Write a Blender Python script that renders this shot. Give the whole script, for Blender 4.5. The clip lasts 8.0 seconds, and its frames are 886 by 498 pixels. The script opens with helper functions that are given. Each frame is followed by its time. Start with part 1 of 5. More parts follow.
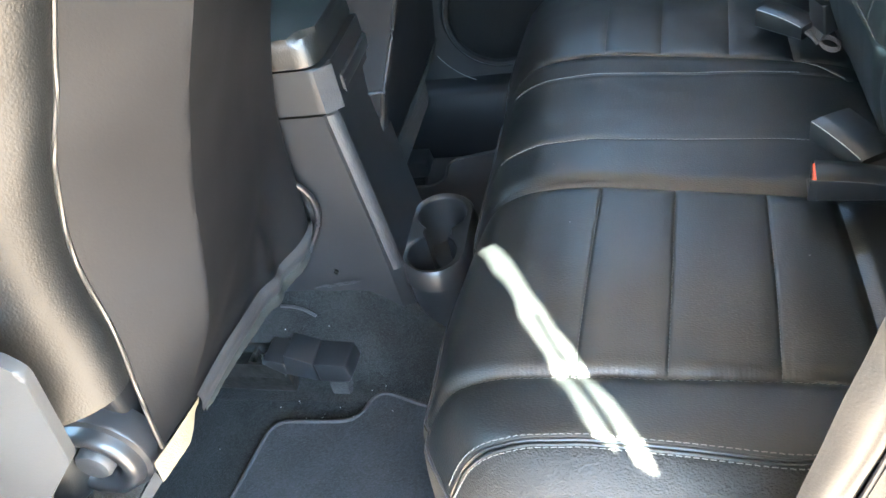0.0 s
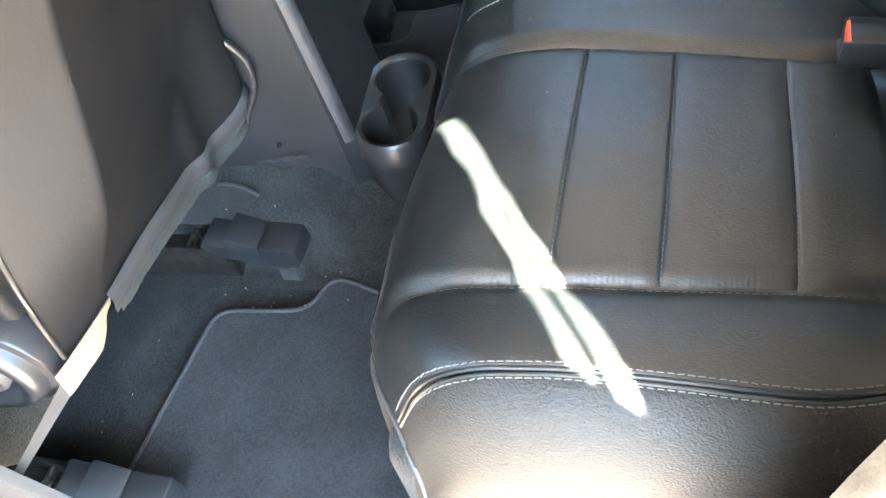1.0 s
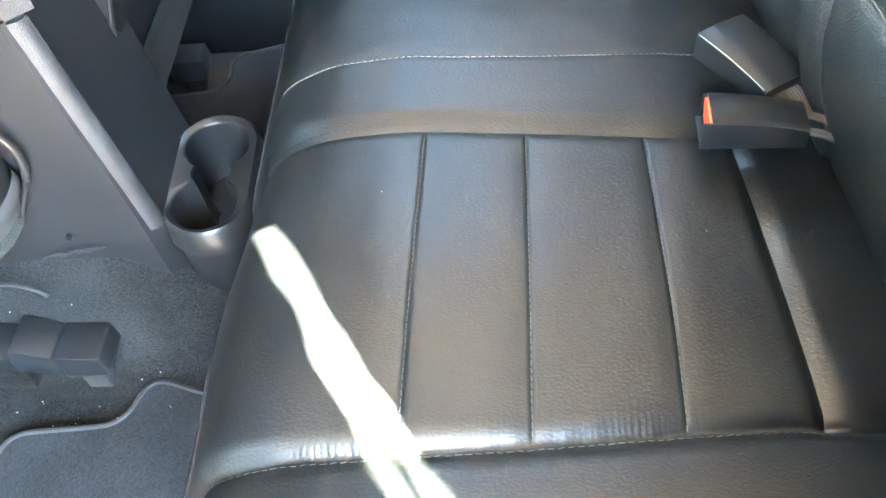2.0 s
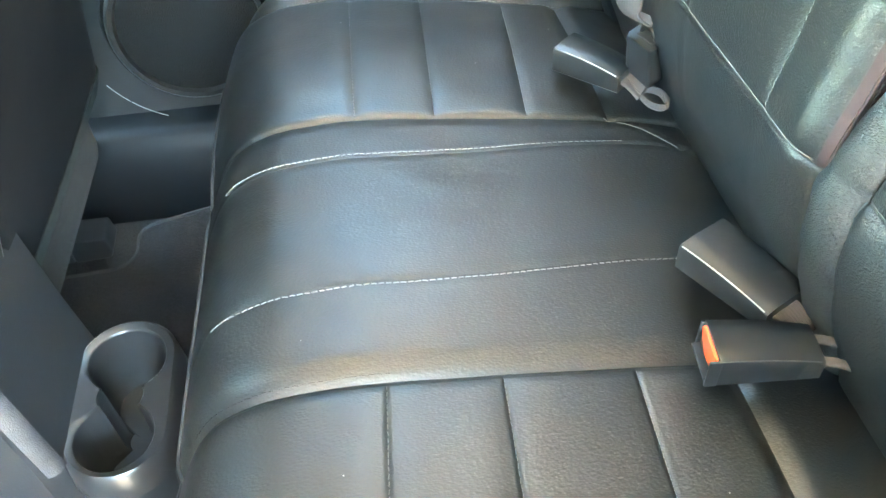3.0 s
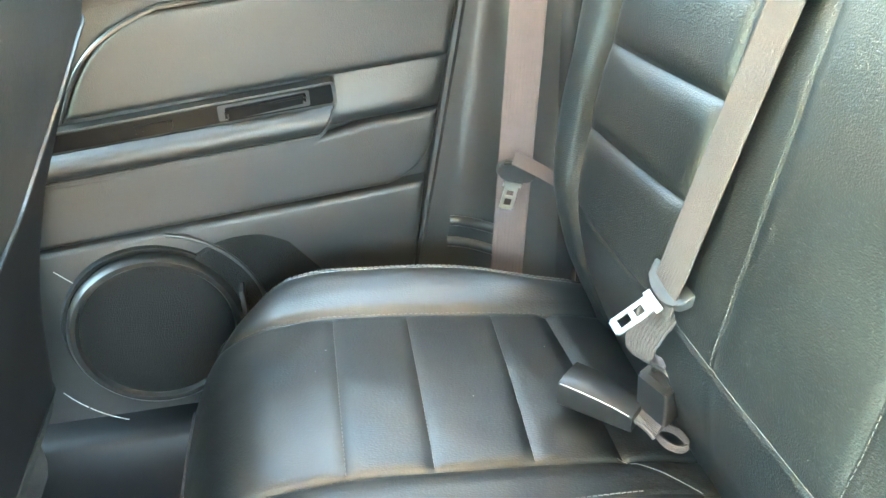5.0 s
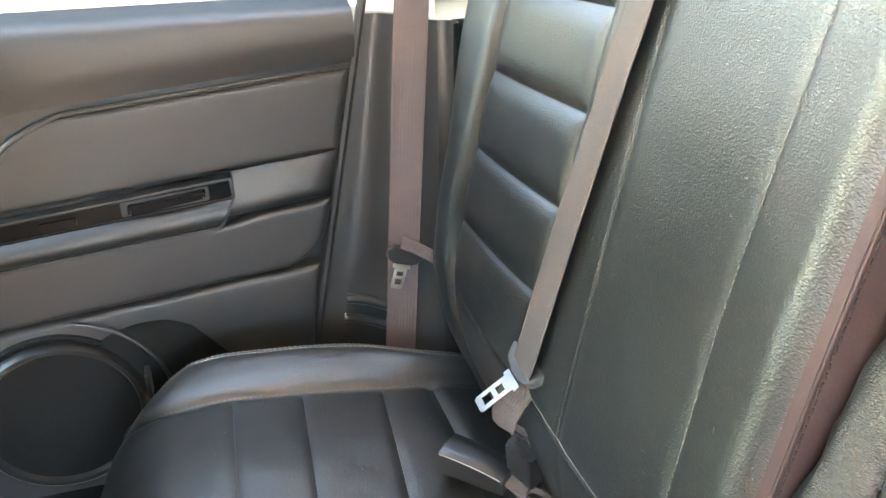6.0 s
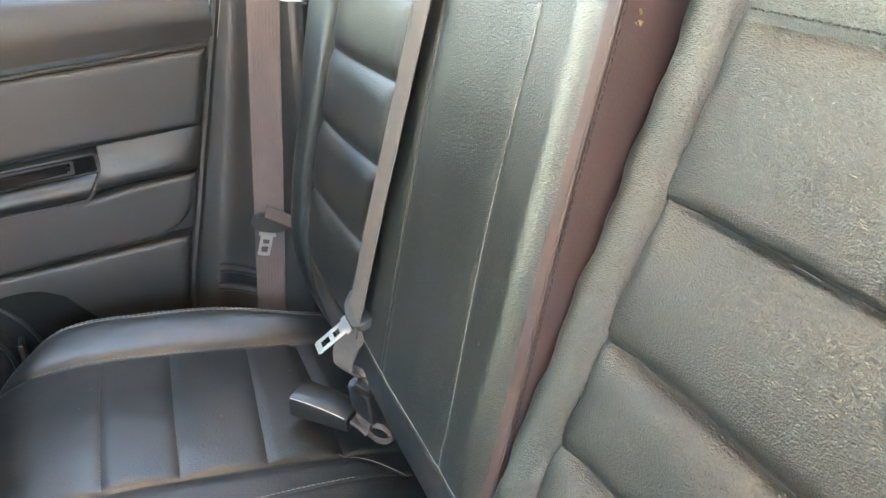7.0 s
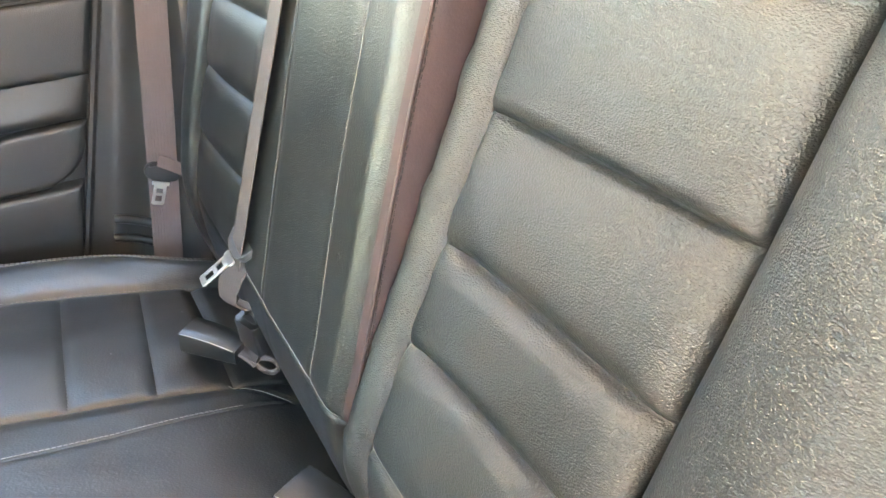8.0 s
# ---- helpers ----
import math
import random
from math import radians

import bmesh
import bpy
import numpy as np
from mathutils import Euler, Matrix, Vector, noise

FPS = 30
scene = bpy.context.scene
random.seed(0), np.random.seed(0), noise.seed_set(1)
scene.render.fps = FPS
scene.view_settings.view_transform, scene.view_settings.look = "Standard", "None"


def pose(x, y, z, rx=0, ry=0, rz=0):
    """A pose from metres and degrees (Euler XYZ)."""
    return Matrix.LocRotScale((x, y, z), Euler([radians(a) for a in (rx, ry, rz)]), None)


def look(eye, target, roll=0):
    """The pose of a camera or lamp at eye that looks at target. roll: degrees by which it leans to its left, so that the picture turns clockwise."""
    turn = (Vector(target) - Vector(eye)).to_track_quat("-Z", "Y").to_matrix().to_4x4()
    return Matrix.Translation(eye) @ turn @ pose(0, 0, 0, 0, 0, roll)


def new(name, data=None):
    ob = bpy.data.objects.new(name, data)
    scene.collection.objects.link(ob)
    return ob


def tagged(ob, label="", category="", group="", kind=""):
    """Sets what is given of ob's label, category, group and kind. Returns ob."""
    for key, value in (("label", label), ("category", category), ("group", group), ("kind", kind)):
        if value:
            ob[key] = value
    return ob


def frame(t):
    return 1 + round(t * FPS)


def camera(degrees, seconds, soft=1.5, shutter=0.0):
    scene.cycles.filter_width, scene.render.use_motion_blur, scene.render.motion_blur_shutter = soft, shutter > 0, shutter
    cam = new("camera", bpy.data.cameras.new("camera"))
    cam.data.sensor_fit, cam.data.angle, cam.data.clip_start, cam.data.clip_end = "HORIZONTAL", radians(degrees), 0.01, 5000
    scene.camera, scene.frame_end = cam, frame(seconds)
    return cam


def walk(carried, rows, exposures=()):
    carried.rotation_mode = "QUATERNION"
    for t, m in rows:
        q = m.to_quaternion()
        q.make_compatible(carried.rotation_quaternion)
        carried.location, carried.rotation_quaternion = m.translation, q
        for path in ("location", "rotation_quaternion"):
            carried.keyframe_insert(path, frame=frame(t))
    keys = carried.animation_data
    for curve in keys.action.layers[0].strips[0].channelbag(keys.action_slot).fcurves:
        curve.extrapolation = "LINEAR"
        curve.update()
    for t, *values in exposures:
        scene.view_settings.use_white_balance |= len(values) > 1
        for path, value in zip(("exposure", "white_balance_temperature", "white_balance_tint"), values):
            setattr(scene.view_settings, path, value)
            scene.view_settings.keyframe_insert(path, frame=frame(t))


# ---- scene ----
cam = camera(58.5, 8.0)
EXPOSURES = [(0, 6.42, 6450, -4), (0.5, 6.56, 6750, -3), (1.2, 6.74, 6750, -3), (2.3, 7.74, 6800, -7), (3, 8.0, 7200, -11), (3.5, 8.23, 7350, -12), (4, 8.42, 7600, -13), (4.5, 8.2, 7650, -12), (5.2, 8.08, 8100, -9), (6.3, 6.97, 8100, 7), (7, 7.05, 7850, 4), (7.5, 7.07, 7850, 5), (8, 7.3, 8000, 6)]
PATH = [
    (0, (0.158, -0.926, 0.997), (-0.359, 0.532, -0.271), -14.6),
    (0.5, (0.127, -0.873, 0.94), (-0.33, 0.461, -0.477), -14.6),
    (1, (0.146, -0.803, 0.909), (-0.322, 0.408, -0.611), -15.6),
    (1.2, (0.145, -0.776, 0.899), (-0.258, 0.429, -0.645), -14.0),
    (2.3, (0.139, -0.602, 0.872), (0.14, 0.675, -0.667), -5.1),
    (2.5, (0.131, -0.57, 0.873), (0.198, 0.736, -0.64), -3.9),
    (3, (0.112, -0.495, 0.88), (0.251, 0.919, -0.528), -3.1),
    (3.5, (0.093, -0.44, 0.887), (0.27, 1.06, -0.423), -2.6),
    (4, (0.082, -0.393, 0.892), (0.299, 1.177, -0.328), -1.3),
    (4.5, (0.08, -0.361, 0.904), (0.335, 1.26, -0.239), -1.1),
    (5, (0.098, -0.351, 0.947), (0.403, 1.352, -0.056), -2.1),
    (5.2, (0.103, -0.356, 0.972), (0.436, 1.362, 0.003), -1.7),
    (6.3, (0.148, -0.458, 1.029), (0.736, 1.236, 0.142), -0.4),
    (6.5, (0.164, -0.484, 1.027), (0.799, 1.187, 0.13), 0.1),
    (7, (0.186, -0.544, 1.039), (0.875, 1.089, 0.112), 0.5),
    (7.5, (0.198, -0.591, 1.039), (0.953, 1.001, 0.093), 1.3),
    (8, (0.211, -0.629, 1.021), (1.052, 0.9, 0.045), 2.4),
]
walk(cam, [(t, look(eye, target, roll)) for t, eye, target, roll in PATH], EXPOSURES)

# ---- world and light ----
SUN_EL = 62.0
SUN_FROM = Vector((0.43, -0.90, 0)).normalized() * math.cos(radians(SUN_EL)) + Vector((0, 0, math.sin(radians(SUN_EL))))
world = bpy.data.worlds.new("world")
scene.world = world
world.use_nodes = True
sky = world.node_tree.nodes.new("ShaderNodeTexSky")
sky.sky_type, sky.sun_disc = "NISHITA", False
sky.dust_density, sky.ozone_density = 0.7, 0.6
sky.sun_elevation, sky.sun_rotation = radians(SUN_EL), math.atan2(SUN_FROM.x, SUN_FROM.y)
world.node_tree.links.new(sky.outputs[0], world.node_tree.nodes["Background"].inputs[0])
world.node_tree.nodes["Background"].inputs[1].default_value = 0.15
sun = new("sun", bpy.data.lights.new("sun", "SUN"))
sun.data.energy, sun.data.angle, sun.data.color = 5.0, radians(0.4), (1.0, 0.95, 0.86)
sun.matrix_world = look((0, 0, 5), Vector((0, 0, 5)) - SUN_FROM)


# ---- materials ----
def material(name, color, rough=0.5, metal=0.0, vary=0.25, vary_scale=8.0, grain=(), spec=0.5, rough_vary=0.035, tint=None, sheen=0.0, coat=0.0, speck=0.4):
    """A node material: base colour with two scales of variation, uneven gloss and stacked bumps.
    grain: rows of (pattern, scale, stretch, height in metres)."""
    m = bpy.data.materials.new(name)
    m.use_nodes = True
    nt = m.node_tree
    n, link = nt.nodes, nt.links.new
    bsdf = n["Principled BSDF"]
    co = n.new("ShaderNodeTexCoord")
    big, fine, mix, ramp = n.new("ShaderNodeTexNoise"), n.new("ShaderNodeTexNoise"), n.new("ShaderNodeMath"), n.new("ShaderNodeMix")
    big.inputs["Scale"].default_value, big.inputs["Detail"].default_value = vary_scale, 6
    fine.inputs["Scale"].default_value, fine.inputs["Detail"].default_value = vary_scale * 28, 3
    for tex in (big, fine):
        link(co.outputs["Object"], tex.inputs["Vector"])
    mix.operation = "MULTIPLY_ADD"
    link(fine.outputs[0], mix.inputs[0])
    mix.inputs[1].default_value = speck
    link(big.outputs[0], mix.inputs[2])
    ramp.data_type = "RGBA"
    ramp.inputs[6].default_value = (*[c * (1 - vary) for c in color], 1)
    ramp.inputs[7].default_value = (*(tint or [c * (1 + vary) for c in color]), 1)
    span = n.new("ShaderNodeMapRange")
    span.inputs[1].default_value, span.inputs[2].default_value = 0.25 + 0.5 * speck, 0.75 + 0.5 * speck
    link(mix.outputs[0], span.inputs[0])
    link(span.outputs[0], ramp.inputs[0])
    link(ramp.outputs[2], bsdf.inputs["Base Color"])
    gloss = n.new("ShaderNodeMapRange")
    gloss.inputs[1].default_value, gloss.inputs[2].default_value = 0.25 + 0.5 * speck, 0.75 + 0.5 * speck
    gloss.inputs[3].default_value, gloss.inputs[4].default_value = max(0.02, rough - rough_vary), min(1, rough + rough_vary)
    link(mix.outputs[0], gloss.inputs[0])
    link(gloss.outputs[0], bsdf.inputs["Roughness"])
    bsdf.inputs["Metallic"].default_value = metal
    bsdf.inputs["Specular IOR Level"].default_value = spec
    bsdf.inputs["Sheen Weight"].default_value = sheen
    bsdf.inputs["Coat Weight"].default_value = coat
    last = None
    for pattern, scale, stretch, height in grain:
        fit = n.new("ShaderNodeMapping")
        fit.inputs["Scale"].default_value = stretch
        link(co.outputs["Object"], fit.inputs["Vector"])
        tex = n.new("ShaderNodeTexVoronoi" if pattern == "cells" else "ShaderNodeTexNoise")
        tex.inputs["Scale"].default_value = scale
        if pattern == "cells":
            tex.feature = "SMOOTH_F1"
        else:
            tex.inputs["Detail"].default_value = 4 if scale > 50 else 0.5
        link(fit.outputs[0], tex.inputs["Vector"])
        bump = n.new("ShaderNodeBump")
        bump.inputs["Distance"].default_value = height
        link(tex.outputs[0], bump.inputs["Height"])
        if last:
            link(last.outputs[0], bump.inputs["Normal"])
        last = bump
    if last:
        link(last.outputs[0], bsdf.inputs["Normal"])
    return m


LEATHER_GRAIN = (("noise", 14, (1, 1, 1), 0.0010), ("cells", 420, (1, 1.5, 1), 0.0002), ("noise", 300, (1, 2, 1), 0.0002))
leather = material("black_leather", (0.0078, 0.0090, 0.0093), 0.42, vary=0.2, grain=LEATHER_GRAIN, rough_vary=0.04, spec=0.74)
# Two paler copies of black_leather: light on the seat backs is put into the colour.
leather_lit_wide = material("lit_wide_back_leather", (0.0135, 0.0145, 0.0141), 0.345, vary=0.15, vary_scale=12, grain=(("noise", 16, (1, 1, 1), 0.0010), ("cells", 560, (1, 1, 1.5), 0.00034), ("noise", 620, (1, 1.3, 1.5), 0.00032)), rough_vary=0.04, spec=0.95)
leather_lit_near = material("lit_near_back_leather", (0.0140, 0.0150, 0.0145), 0.315, vary=0.15, vary_scale=12, grain=(("noise", 18, (1, 1, 1), 0.0012), ("cells", 620, (1, 1, 1.7), 0.00062), ("noise", 700, (1, 1.5, 1.8), 0.00058)), rough_vary=0.025, spec=1.0)
vinyl = material("seat_back_vinyl", (0.0084, 0.0087, 0.0095), 0.58, spec=0.17, vary=0.18, grain=(("noise", 9, (1, 1, 1), 0.003), ("noise", 420, (1, 1, 1), 0.00015)))
# Stand-in for the side leather, dulled to hold down glare from outside.
side_leather_dulled = material("dulled_side_leather", (0.0165, 0.0158, 0.0146), 0.58, vary=0.15, vary_scale=12, spec=0.36, grain=(("noise", 18, (1, 1, 1), 0.001), ("cells", 480, (1, 1, 1.5), 0.0007), ("noise", 560, (1, 1.3, 1.4), 0.0006)))
# Darker copy of the seat vinyl: shade on the passenger seat is put into it.
shaded_vinyl = material("shaded_seat_vinyl", (0.0062, 0.0068, 0.0080), 0.7, spec=0.2, vary=0.2, grain=(("noise", 420, (1, 1, 1), 0.00015),))
# Brown vinyl, with warm light off the ground put into its colour.
brown_vinyl = material("brown_vinyl_warm_bounce", (0.043, 0.0265, 0.028), 0.55, vary=0.12, grain=(("noise", 20, (1, 1, 1), 0.002), ("noise", 420, (1, 1, 1), 0.00015)))
plastic = material("black_plastic", (0.011, 0.012, 0.0135), 0.47, vary=0.2, vary_scale=14, grain=(("noise", 420, (1, 1, 1), 0.00012),))
# Smooth black plastic made paler: light falling on the pillar is in the colour.
pillar_plastic_lit = material("lit_pillar_plastic", (0.026, 0.027, 0.028), 0.38, vary=0.15)
buckle_plastic = material("glossy_buckle_plastic", (0.011, 0.0115, 0.012), 0.34, vary=0.15, grain=(("noise", 60, (1, 1, 1), 0.0004),))
bolster_leather = material("matt_bolster_leather", (0.0070, 0.0074, 0.0075), 0.48, vary=0.2, grain=LEATHER_GRAIN, spec=0.32)
plastic_smooth = material("smooth_black_plastic", (0.018, 0.018, 0.019), 0.32, vary=0.15)
plastic_gray = material("gray_plastic", (0.034, 0.034, 0.034), 0.55, vary=0.15, grain=(("noise", 420, (1, 1, 1), 0.00015),))
door_vinyl = material("door_trim_vinyl", (0.0130, 0.0130, 0.0134), 0.52, spec=0.5, vary=0.12, grain=(("noise", 12, (1, 1, 1), 0.0015), ("noise", 520, (1, 1, 1), 0.0003)))
gloss_black = material("gloss_black_plastic", (0.003, 0.003, 0.0032), 0.32, vary=0.2, spec=0.05)
carpet = material("dark_gray_carpet", (0.0092, 0.0102, 0.0104), 0.95, speck=1.6, vary=0.9, vary_scale=13, spec=0.08, sheen=0.1, grain=(("noise", 520, (1, 1, 1), 0.0022), ("noise", 1100, (1, 1, 1), 0.0012)))
mat_pile = material("floor_mat_pile", (0.0128, 0.0144, 0.0168), 0.95, speck=1.2, vary=0.55, vary_scale=11, spec=0.1, sheen=0.15, grain=(("noise", 480, (1, 1, 1), 0.0011), ("noise", 800, (1, 1, 1), 0.0005)))
mat_edge = material("floor_mat_binding", (0.026, 0.028, 0.031), 0.8, vary=0.3, grain=(("noise", 700, (1, 1, 1), 0.001),))
felt = material("gray_felt_strip", (0.036, 0.041, 0.040), 0.95, vary=0.3, vary_scale=30, spec=0.15, grain=(("noise", 500, (1, 1, 1), 0.003),))
hem_felt = material("beige_felt_hem", (0.040, 0.037, 0.031), 0.95, vary=0.3, vary_scale=25, spec=0.15, grain=(("noise", 500, (1, 1, 1), 0.002),))
hem_vinyl = material("gray_folded_vinyl", (0.036, 0.0372, 0.039), 0.5, vary=0.15, grain=(("noise", 420, (1, 1, 1), 0.00015),))
strip_gray = material("scuffed_gray_strip", (0.032, 0.032, 0.034), 0.5, vary=0.35, vary_scale=40, grain=(("noise", 700, (1, 1, 1), 0.0006),))
back_thread = material("gray_back_thread", (0.13, 0.13, 0.125), 0.6)
thread = material("pale_gray_thread", (0.150, 0.148, 0.140), 0.6, vary=0.15, grain=(("noise", 1500, (1, 1, 1), 0.0002),))
black_thread = material("black_thread", (0.01, 0.01, 0.01), 0.7)
webbing = material("gray_belt_webbing", (0.085, 0.073, 0.070), 0.7, vary=0.12, vary_scale=30, grain=(("noise", 420, (1, 8, 0.3), 0.0006), ("noise", 1500, (1, 1, 1), 0.0003)))
webbing_brown = material("brown_belt_webbing", (0.085, 0.064, 0.063), 0.7, vary=0.12, vary_scale=30, grain=(("noise", 420, (8, 1, 0.3), 0.0006),))
belt_gray = material("gray_tongue_plastic", (0.035, 0.038, 0.041), 0.45, vary=0.15)
metal = material("steel_plate", (0.62, 0.62, 0.60), 0.3, metal=1.0, vary=0.1, vary_scale=40, grain=(("noise", 200, (1, 1, 6), 0.0002),))
dark_metal = material("greasy_dark_steel", (0.05, 0.048, 0.045), 0.4, metal=0.8, vary=0.5, vary_scale=60, grain=(("noise", 150, (1, 1, 1), 0.001),))
# Black plastic darkened further: the footwell's shade is put into its colour.
sill_plastic_shaded = material("shaded_sill_plastic", (0.0045, 0.0049, 0.0057), 0.5, vary=0.25, vary_scale=14, spec=0.2, grain=(("noise", 420, (1, 1, 1), 0.00012),))
ring_plastic = material("satin_black_plastic", (0.007, 0.0075, 0.008), 0.38, vary=0.15, spec=0.4)
rail_plastic = material("bluish_gray_plastic", (0.0092, 0.0105, 0.0125), 0.5, vary=0.2, vary_scale=30, grain=(("noise", 420, (1, 1, 1), 0.0002),))
latch_steel = material("oily_bright_steel", (0.30, 0.29, 0.27), 0.3, metal=1.0, vary=0.4, vary_scale=90)
orange = material("orange_release_button", (0.90, 0.10, 0.03), 0.4, vary=0.08)
cream = material("cream_pillar_trim", (0.62, 0.57, 0.49), 0.6, vary=0.06, grain=(("cells", 700, (1, 1, 1), 0.0003),))
headliner_cloth = material("cream_headliner", (0.55, 0.52, 0.47), 0.9, vary=0.08, grain=(("noise", 700, (1, 1, 1), 0.001),))
paint = material("car_body_paint", (0.34, 0.33, 0.31), 0.35, vary=0.05, coat=0.5)
concrete = material("reddish_paving", (0.31, 0.235, 0.19), 0.9, vary=0.2, vary_scale=2, grain=(("noise", 40, (1, 1, 1), 0.004),))
seal = material("black_rubber_seal", (0.012, 0.012, 0.013), 0.6)
# Pale yellow stands for sunlight on the strip's outer end.
cloth_sunlit = material("sunlit_strip_cloth", (0.21, 0.175, 0.115), 0.9, vary=0.25, vary_scale=30, grain=(("noise", 500, (1, 1, 1), 0.002),))
# Wood of the unseen boards added to block the sun.
plank = material("unseen_board_wood", (0.24, 0.21, 0.17), 0.8, vary=0.3, vary_scale=6, grain=(("noise", 60, (1, 12, 12), 0.001),))
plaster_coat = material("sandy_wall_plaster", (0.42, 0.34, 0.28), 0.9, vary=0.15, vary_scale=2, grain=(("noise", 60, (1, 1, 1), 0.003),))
# Beige trim darkened to near black, offsetting too strong doorway light in its colour.
jamb_dimmed = material("dimmed_jamb_trim", (0.019, 0.0155, 0.012), 0.6, vary=0.12, vary_scale=14, grain=(("noise", 30, (1, 1, 1), 0.002), ("noise", 500, (1, 1, 1), 0.0003)))
foam = material("yellowed_foam", (0.22, 0.18, 0.10), 0.9)
# Pale colour for painted edge highlights, and for lint and crumbs.
pale_line = material("pale_glint_and_lint", (0.34, 0.34, 0.33), 0.6, vary=0.25, vary_scale=60)


def pane_glass(name, tint):
    """Thin window glass: mostly let through, a little mirrored."""
    m = bpy.data.materials.new(name)
    m.use_nodes = True
    gn = m.node_tree.nodes
    gn.remove(gn["Principled BSDF"])
    clear, shine, both_ways = gn.new("ShaderNodeBsdfTransparent"), gn.new("ShaderNodeBsdfGlossy"), gn.new("ShaderNodeMixShader")
    clear.inputs[0].default_value = (*tint, 1)
    shine.inputs["Roughness"].default_value = 0.0
    both_ways.inputs[0].default_value = 0.05
    m.node_tree.links.new(clear.outputs[0], both_ways.inputs[1])
    m.node_tree.links.new(shine.outputs[0], both_ways.inputs[2])
    m.node_tree.links.new(both_ways.outputs[0], gn["Material Output"].inputs["Surface"])
    return m


glass = pane_glass("tinted_window_glass", (0.22, 0.225, 0.22))
clear_glass = pane_glass("clear_window_glass", (0.95, 0.96, 0.90))


# ---- building helpers ----
def thing(name, at, label, category, group="", kind=""):
    """A top-level thing: an Empty at its base."""
    ob = new(name)
    ob.empty_display_size = 0.05
    ob.location = at
    ob["base"] = tuple(at)
    return tagged(ob, label, category, group, kind)


def part(name, bm, mat, parent=None, label=""):
    """Links bm, whose places are the car's own, as one mesh object under parent."""
    base = Vector(parent["base"]) if parent else Vector((0, 0, 0))
    bmesh.ops.translate(bm, verts=bm.verts, vec=-base)
    bmesh.ops.recalc_face_normals(bm, faces=bm.faces)
    for e in bm.edges:
        turn = e.calc_face_angle(0.0) if len(e.link_faces) == 2 else 0.0
        e.smooth = not (turn > 0.7 or turn > 0.12 and any(len(f.verts) > 4 for f in e.link_faces))
    me = bpy.data.meshes.new(name)
    bm.to_mesh(me)
    bm.free()
    for p in me.polygons:
        p.use_smooth = True
    me.materials.append(mat)
    ob = new(name, me)
    if parent:
        ob.parent = parent
        ob["base"] = tuple(base)
    if label:
        ob["label"] = label
    return ob


def solo(name, bm, mat, label, category, group="", kind=""):
    """One mesh that is a thing by itself, or a piece of the setting."""
    return tagged(part(name, bm, mat), label, category, group, kind)


def smooth(a, b, v):
    k = min(1.0, max(0.0, (v - a) / (b - a)))
    return k * k * (3 - 2 * k)


def curve(knots, v):
    """A smooth line through knots (v, ...): Catmull-Rom in v."""
    i = max(0, min(len(knots) - 2, sum(k[0] <= v for k in knots) - 1))
    a, b = knots[i], knots[i + 1]
    p, q = knots[max(0, i - 1)], knots[min(len(knots) - 1, i + 2)]
    h = b[0] - a[0]
    u = min(1.2, max(-0.2, (v - a[0]) / h))
    out = []
    for c in range(1, len(a)):
        m0 = (b[c] - p[c]) / (b[0] - p[0]) * h
        m1 = (q[c] - a[c]) / (q[0] - a[0]) * h
        out.append((2 * u**3 - 3 * u**2 + 1) * a[c] + (u**3 - 2 * u**2 + u) * m0 + (3 * u**2 - 2 * u**3) * b[c] + (u**3 - u**2) * m1)
    return out if len(out) > 1 else out[0]


def spread(a, b, n):
    return [a + (b - a) * i / n for i in range(n + 1)]


def dense(a, b, n):
    """Even steps with closer ones by both ends, where seams are."""
    e = sorted({a, b, *spread(a, b, n), *[a + d for d in (0.0012, 0.0025, 0.004)], *[b - d for d in (0.0012, 0.0025, 0.004)]})
    return e


def sheet(fn, us, vs, bm=None):
    """A surface through fn(u, v)."""
    bm = bm or bmesh.new()
    rows = [[bm.verts.new(fn(u, v)) for v in vs] for u in us]
    for r0, r1 in zip(rows, rows[1:]):
        for i in range(len(vs) - 1):
            bm.faces.new((r0[i], r0[i + 1], r1[i + 1], r1[i]))
    return bm


def block(x0, x1, y0, y1, z0, z1, bevel=0.0, bm=None, turn=None, segments=3):
    """A box with rounded edges; turn: a pose by which its own places are laid out."""
    bm = bm or bmesh.new()
    made = bmesh.ops.create_cube(bm, size=1)["verts"]
    for v in made:
        v.co = Vector(((x0 + x1) / 2 + v.co.x * (x1 - x0), (y0 + y1) / 2 + v.co.y * (y1 - y0), (z0 + z1) / 2 + v.co.z * (z1 - z0)))
    if bevel:
        edges = {e for v in made for e in v.link_edges}
        new_ones = bmesh.ops.bevel(bm, geom=list(edges), offset=bevel, segments=segments, profile=0.5, affect="EDGES")["verts"]
        made = [v for v in set(new_ones) | {v for v in made if v.is_valid}]
    if turn:
        for v in made:
            v.co = turn @ v.co
    return bm


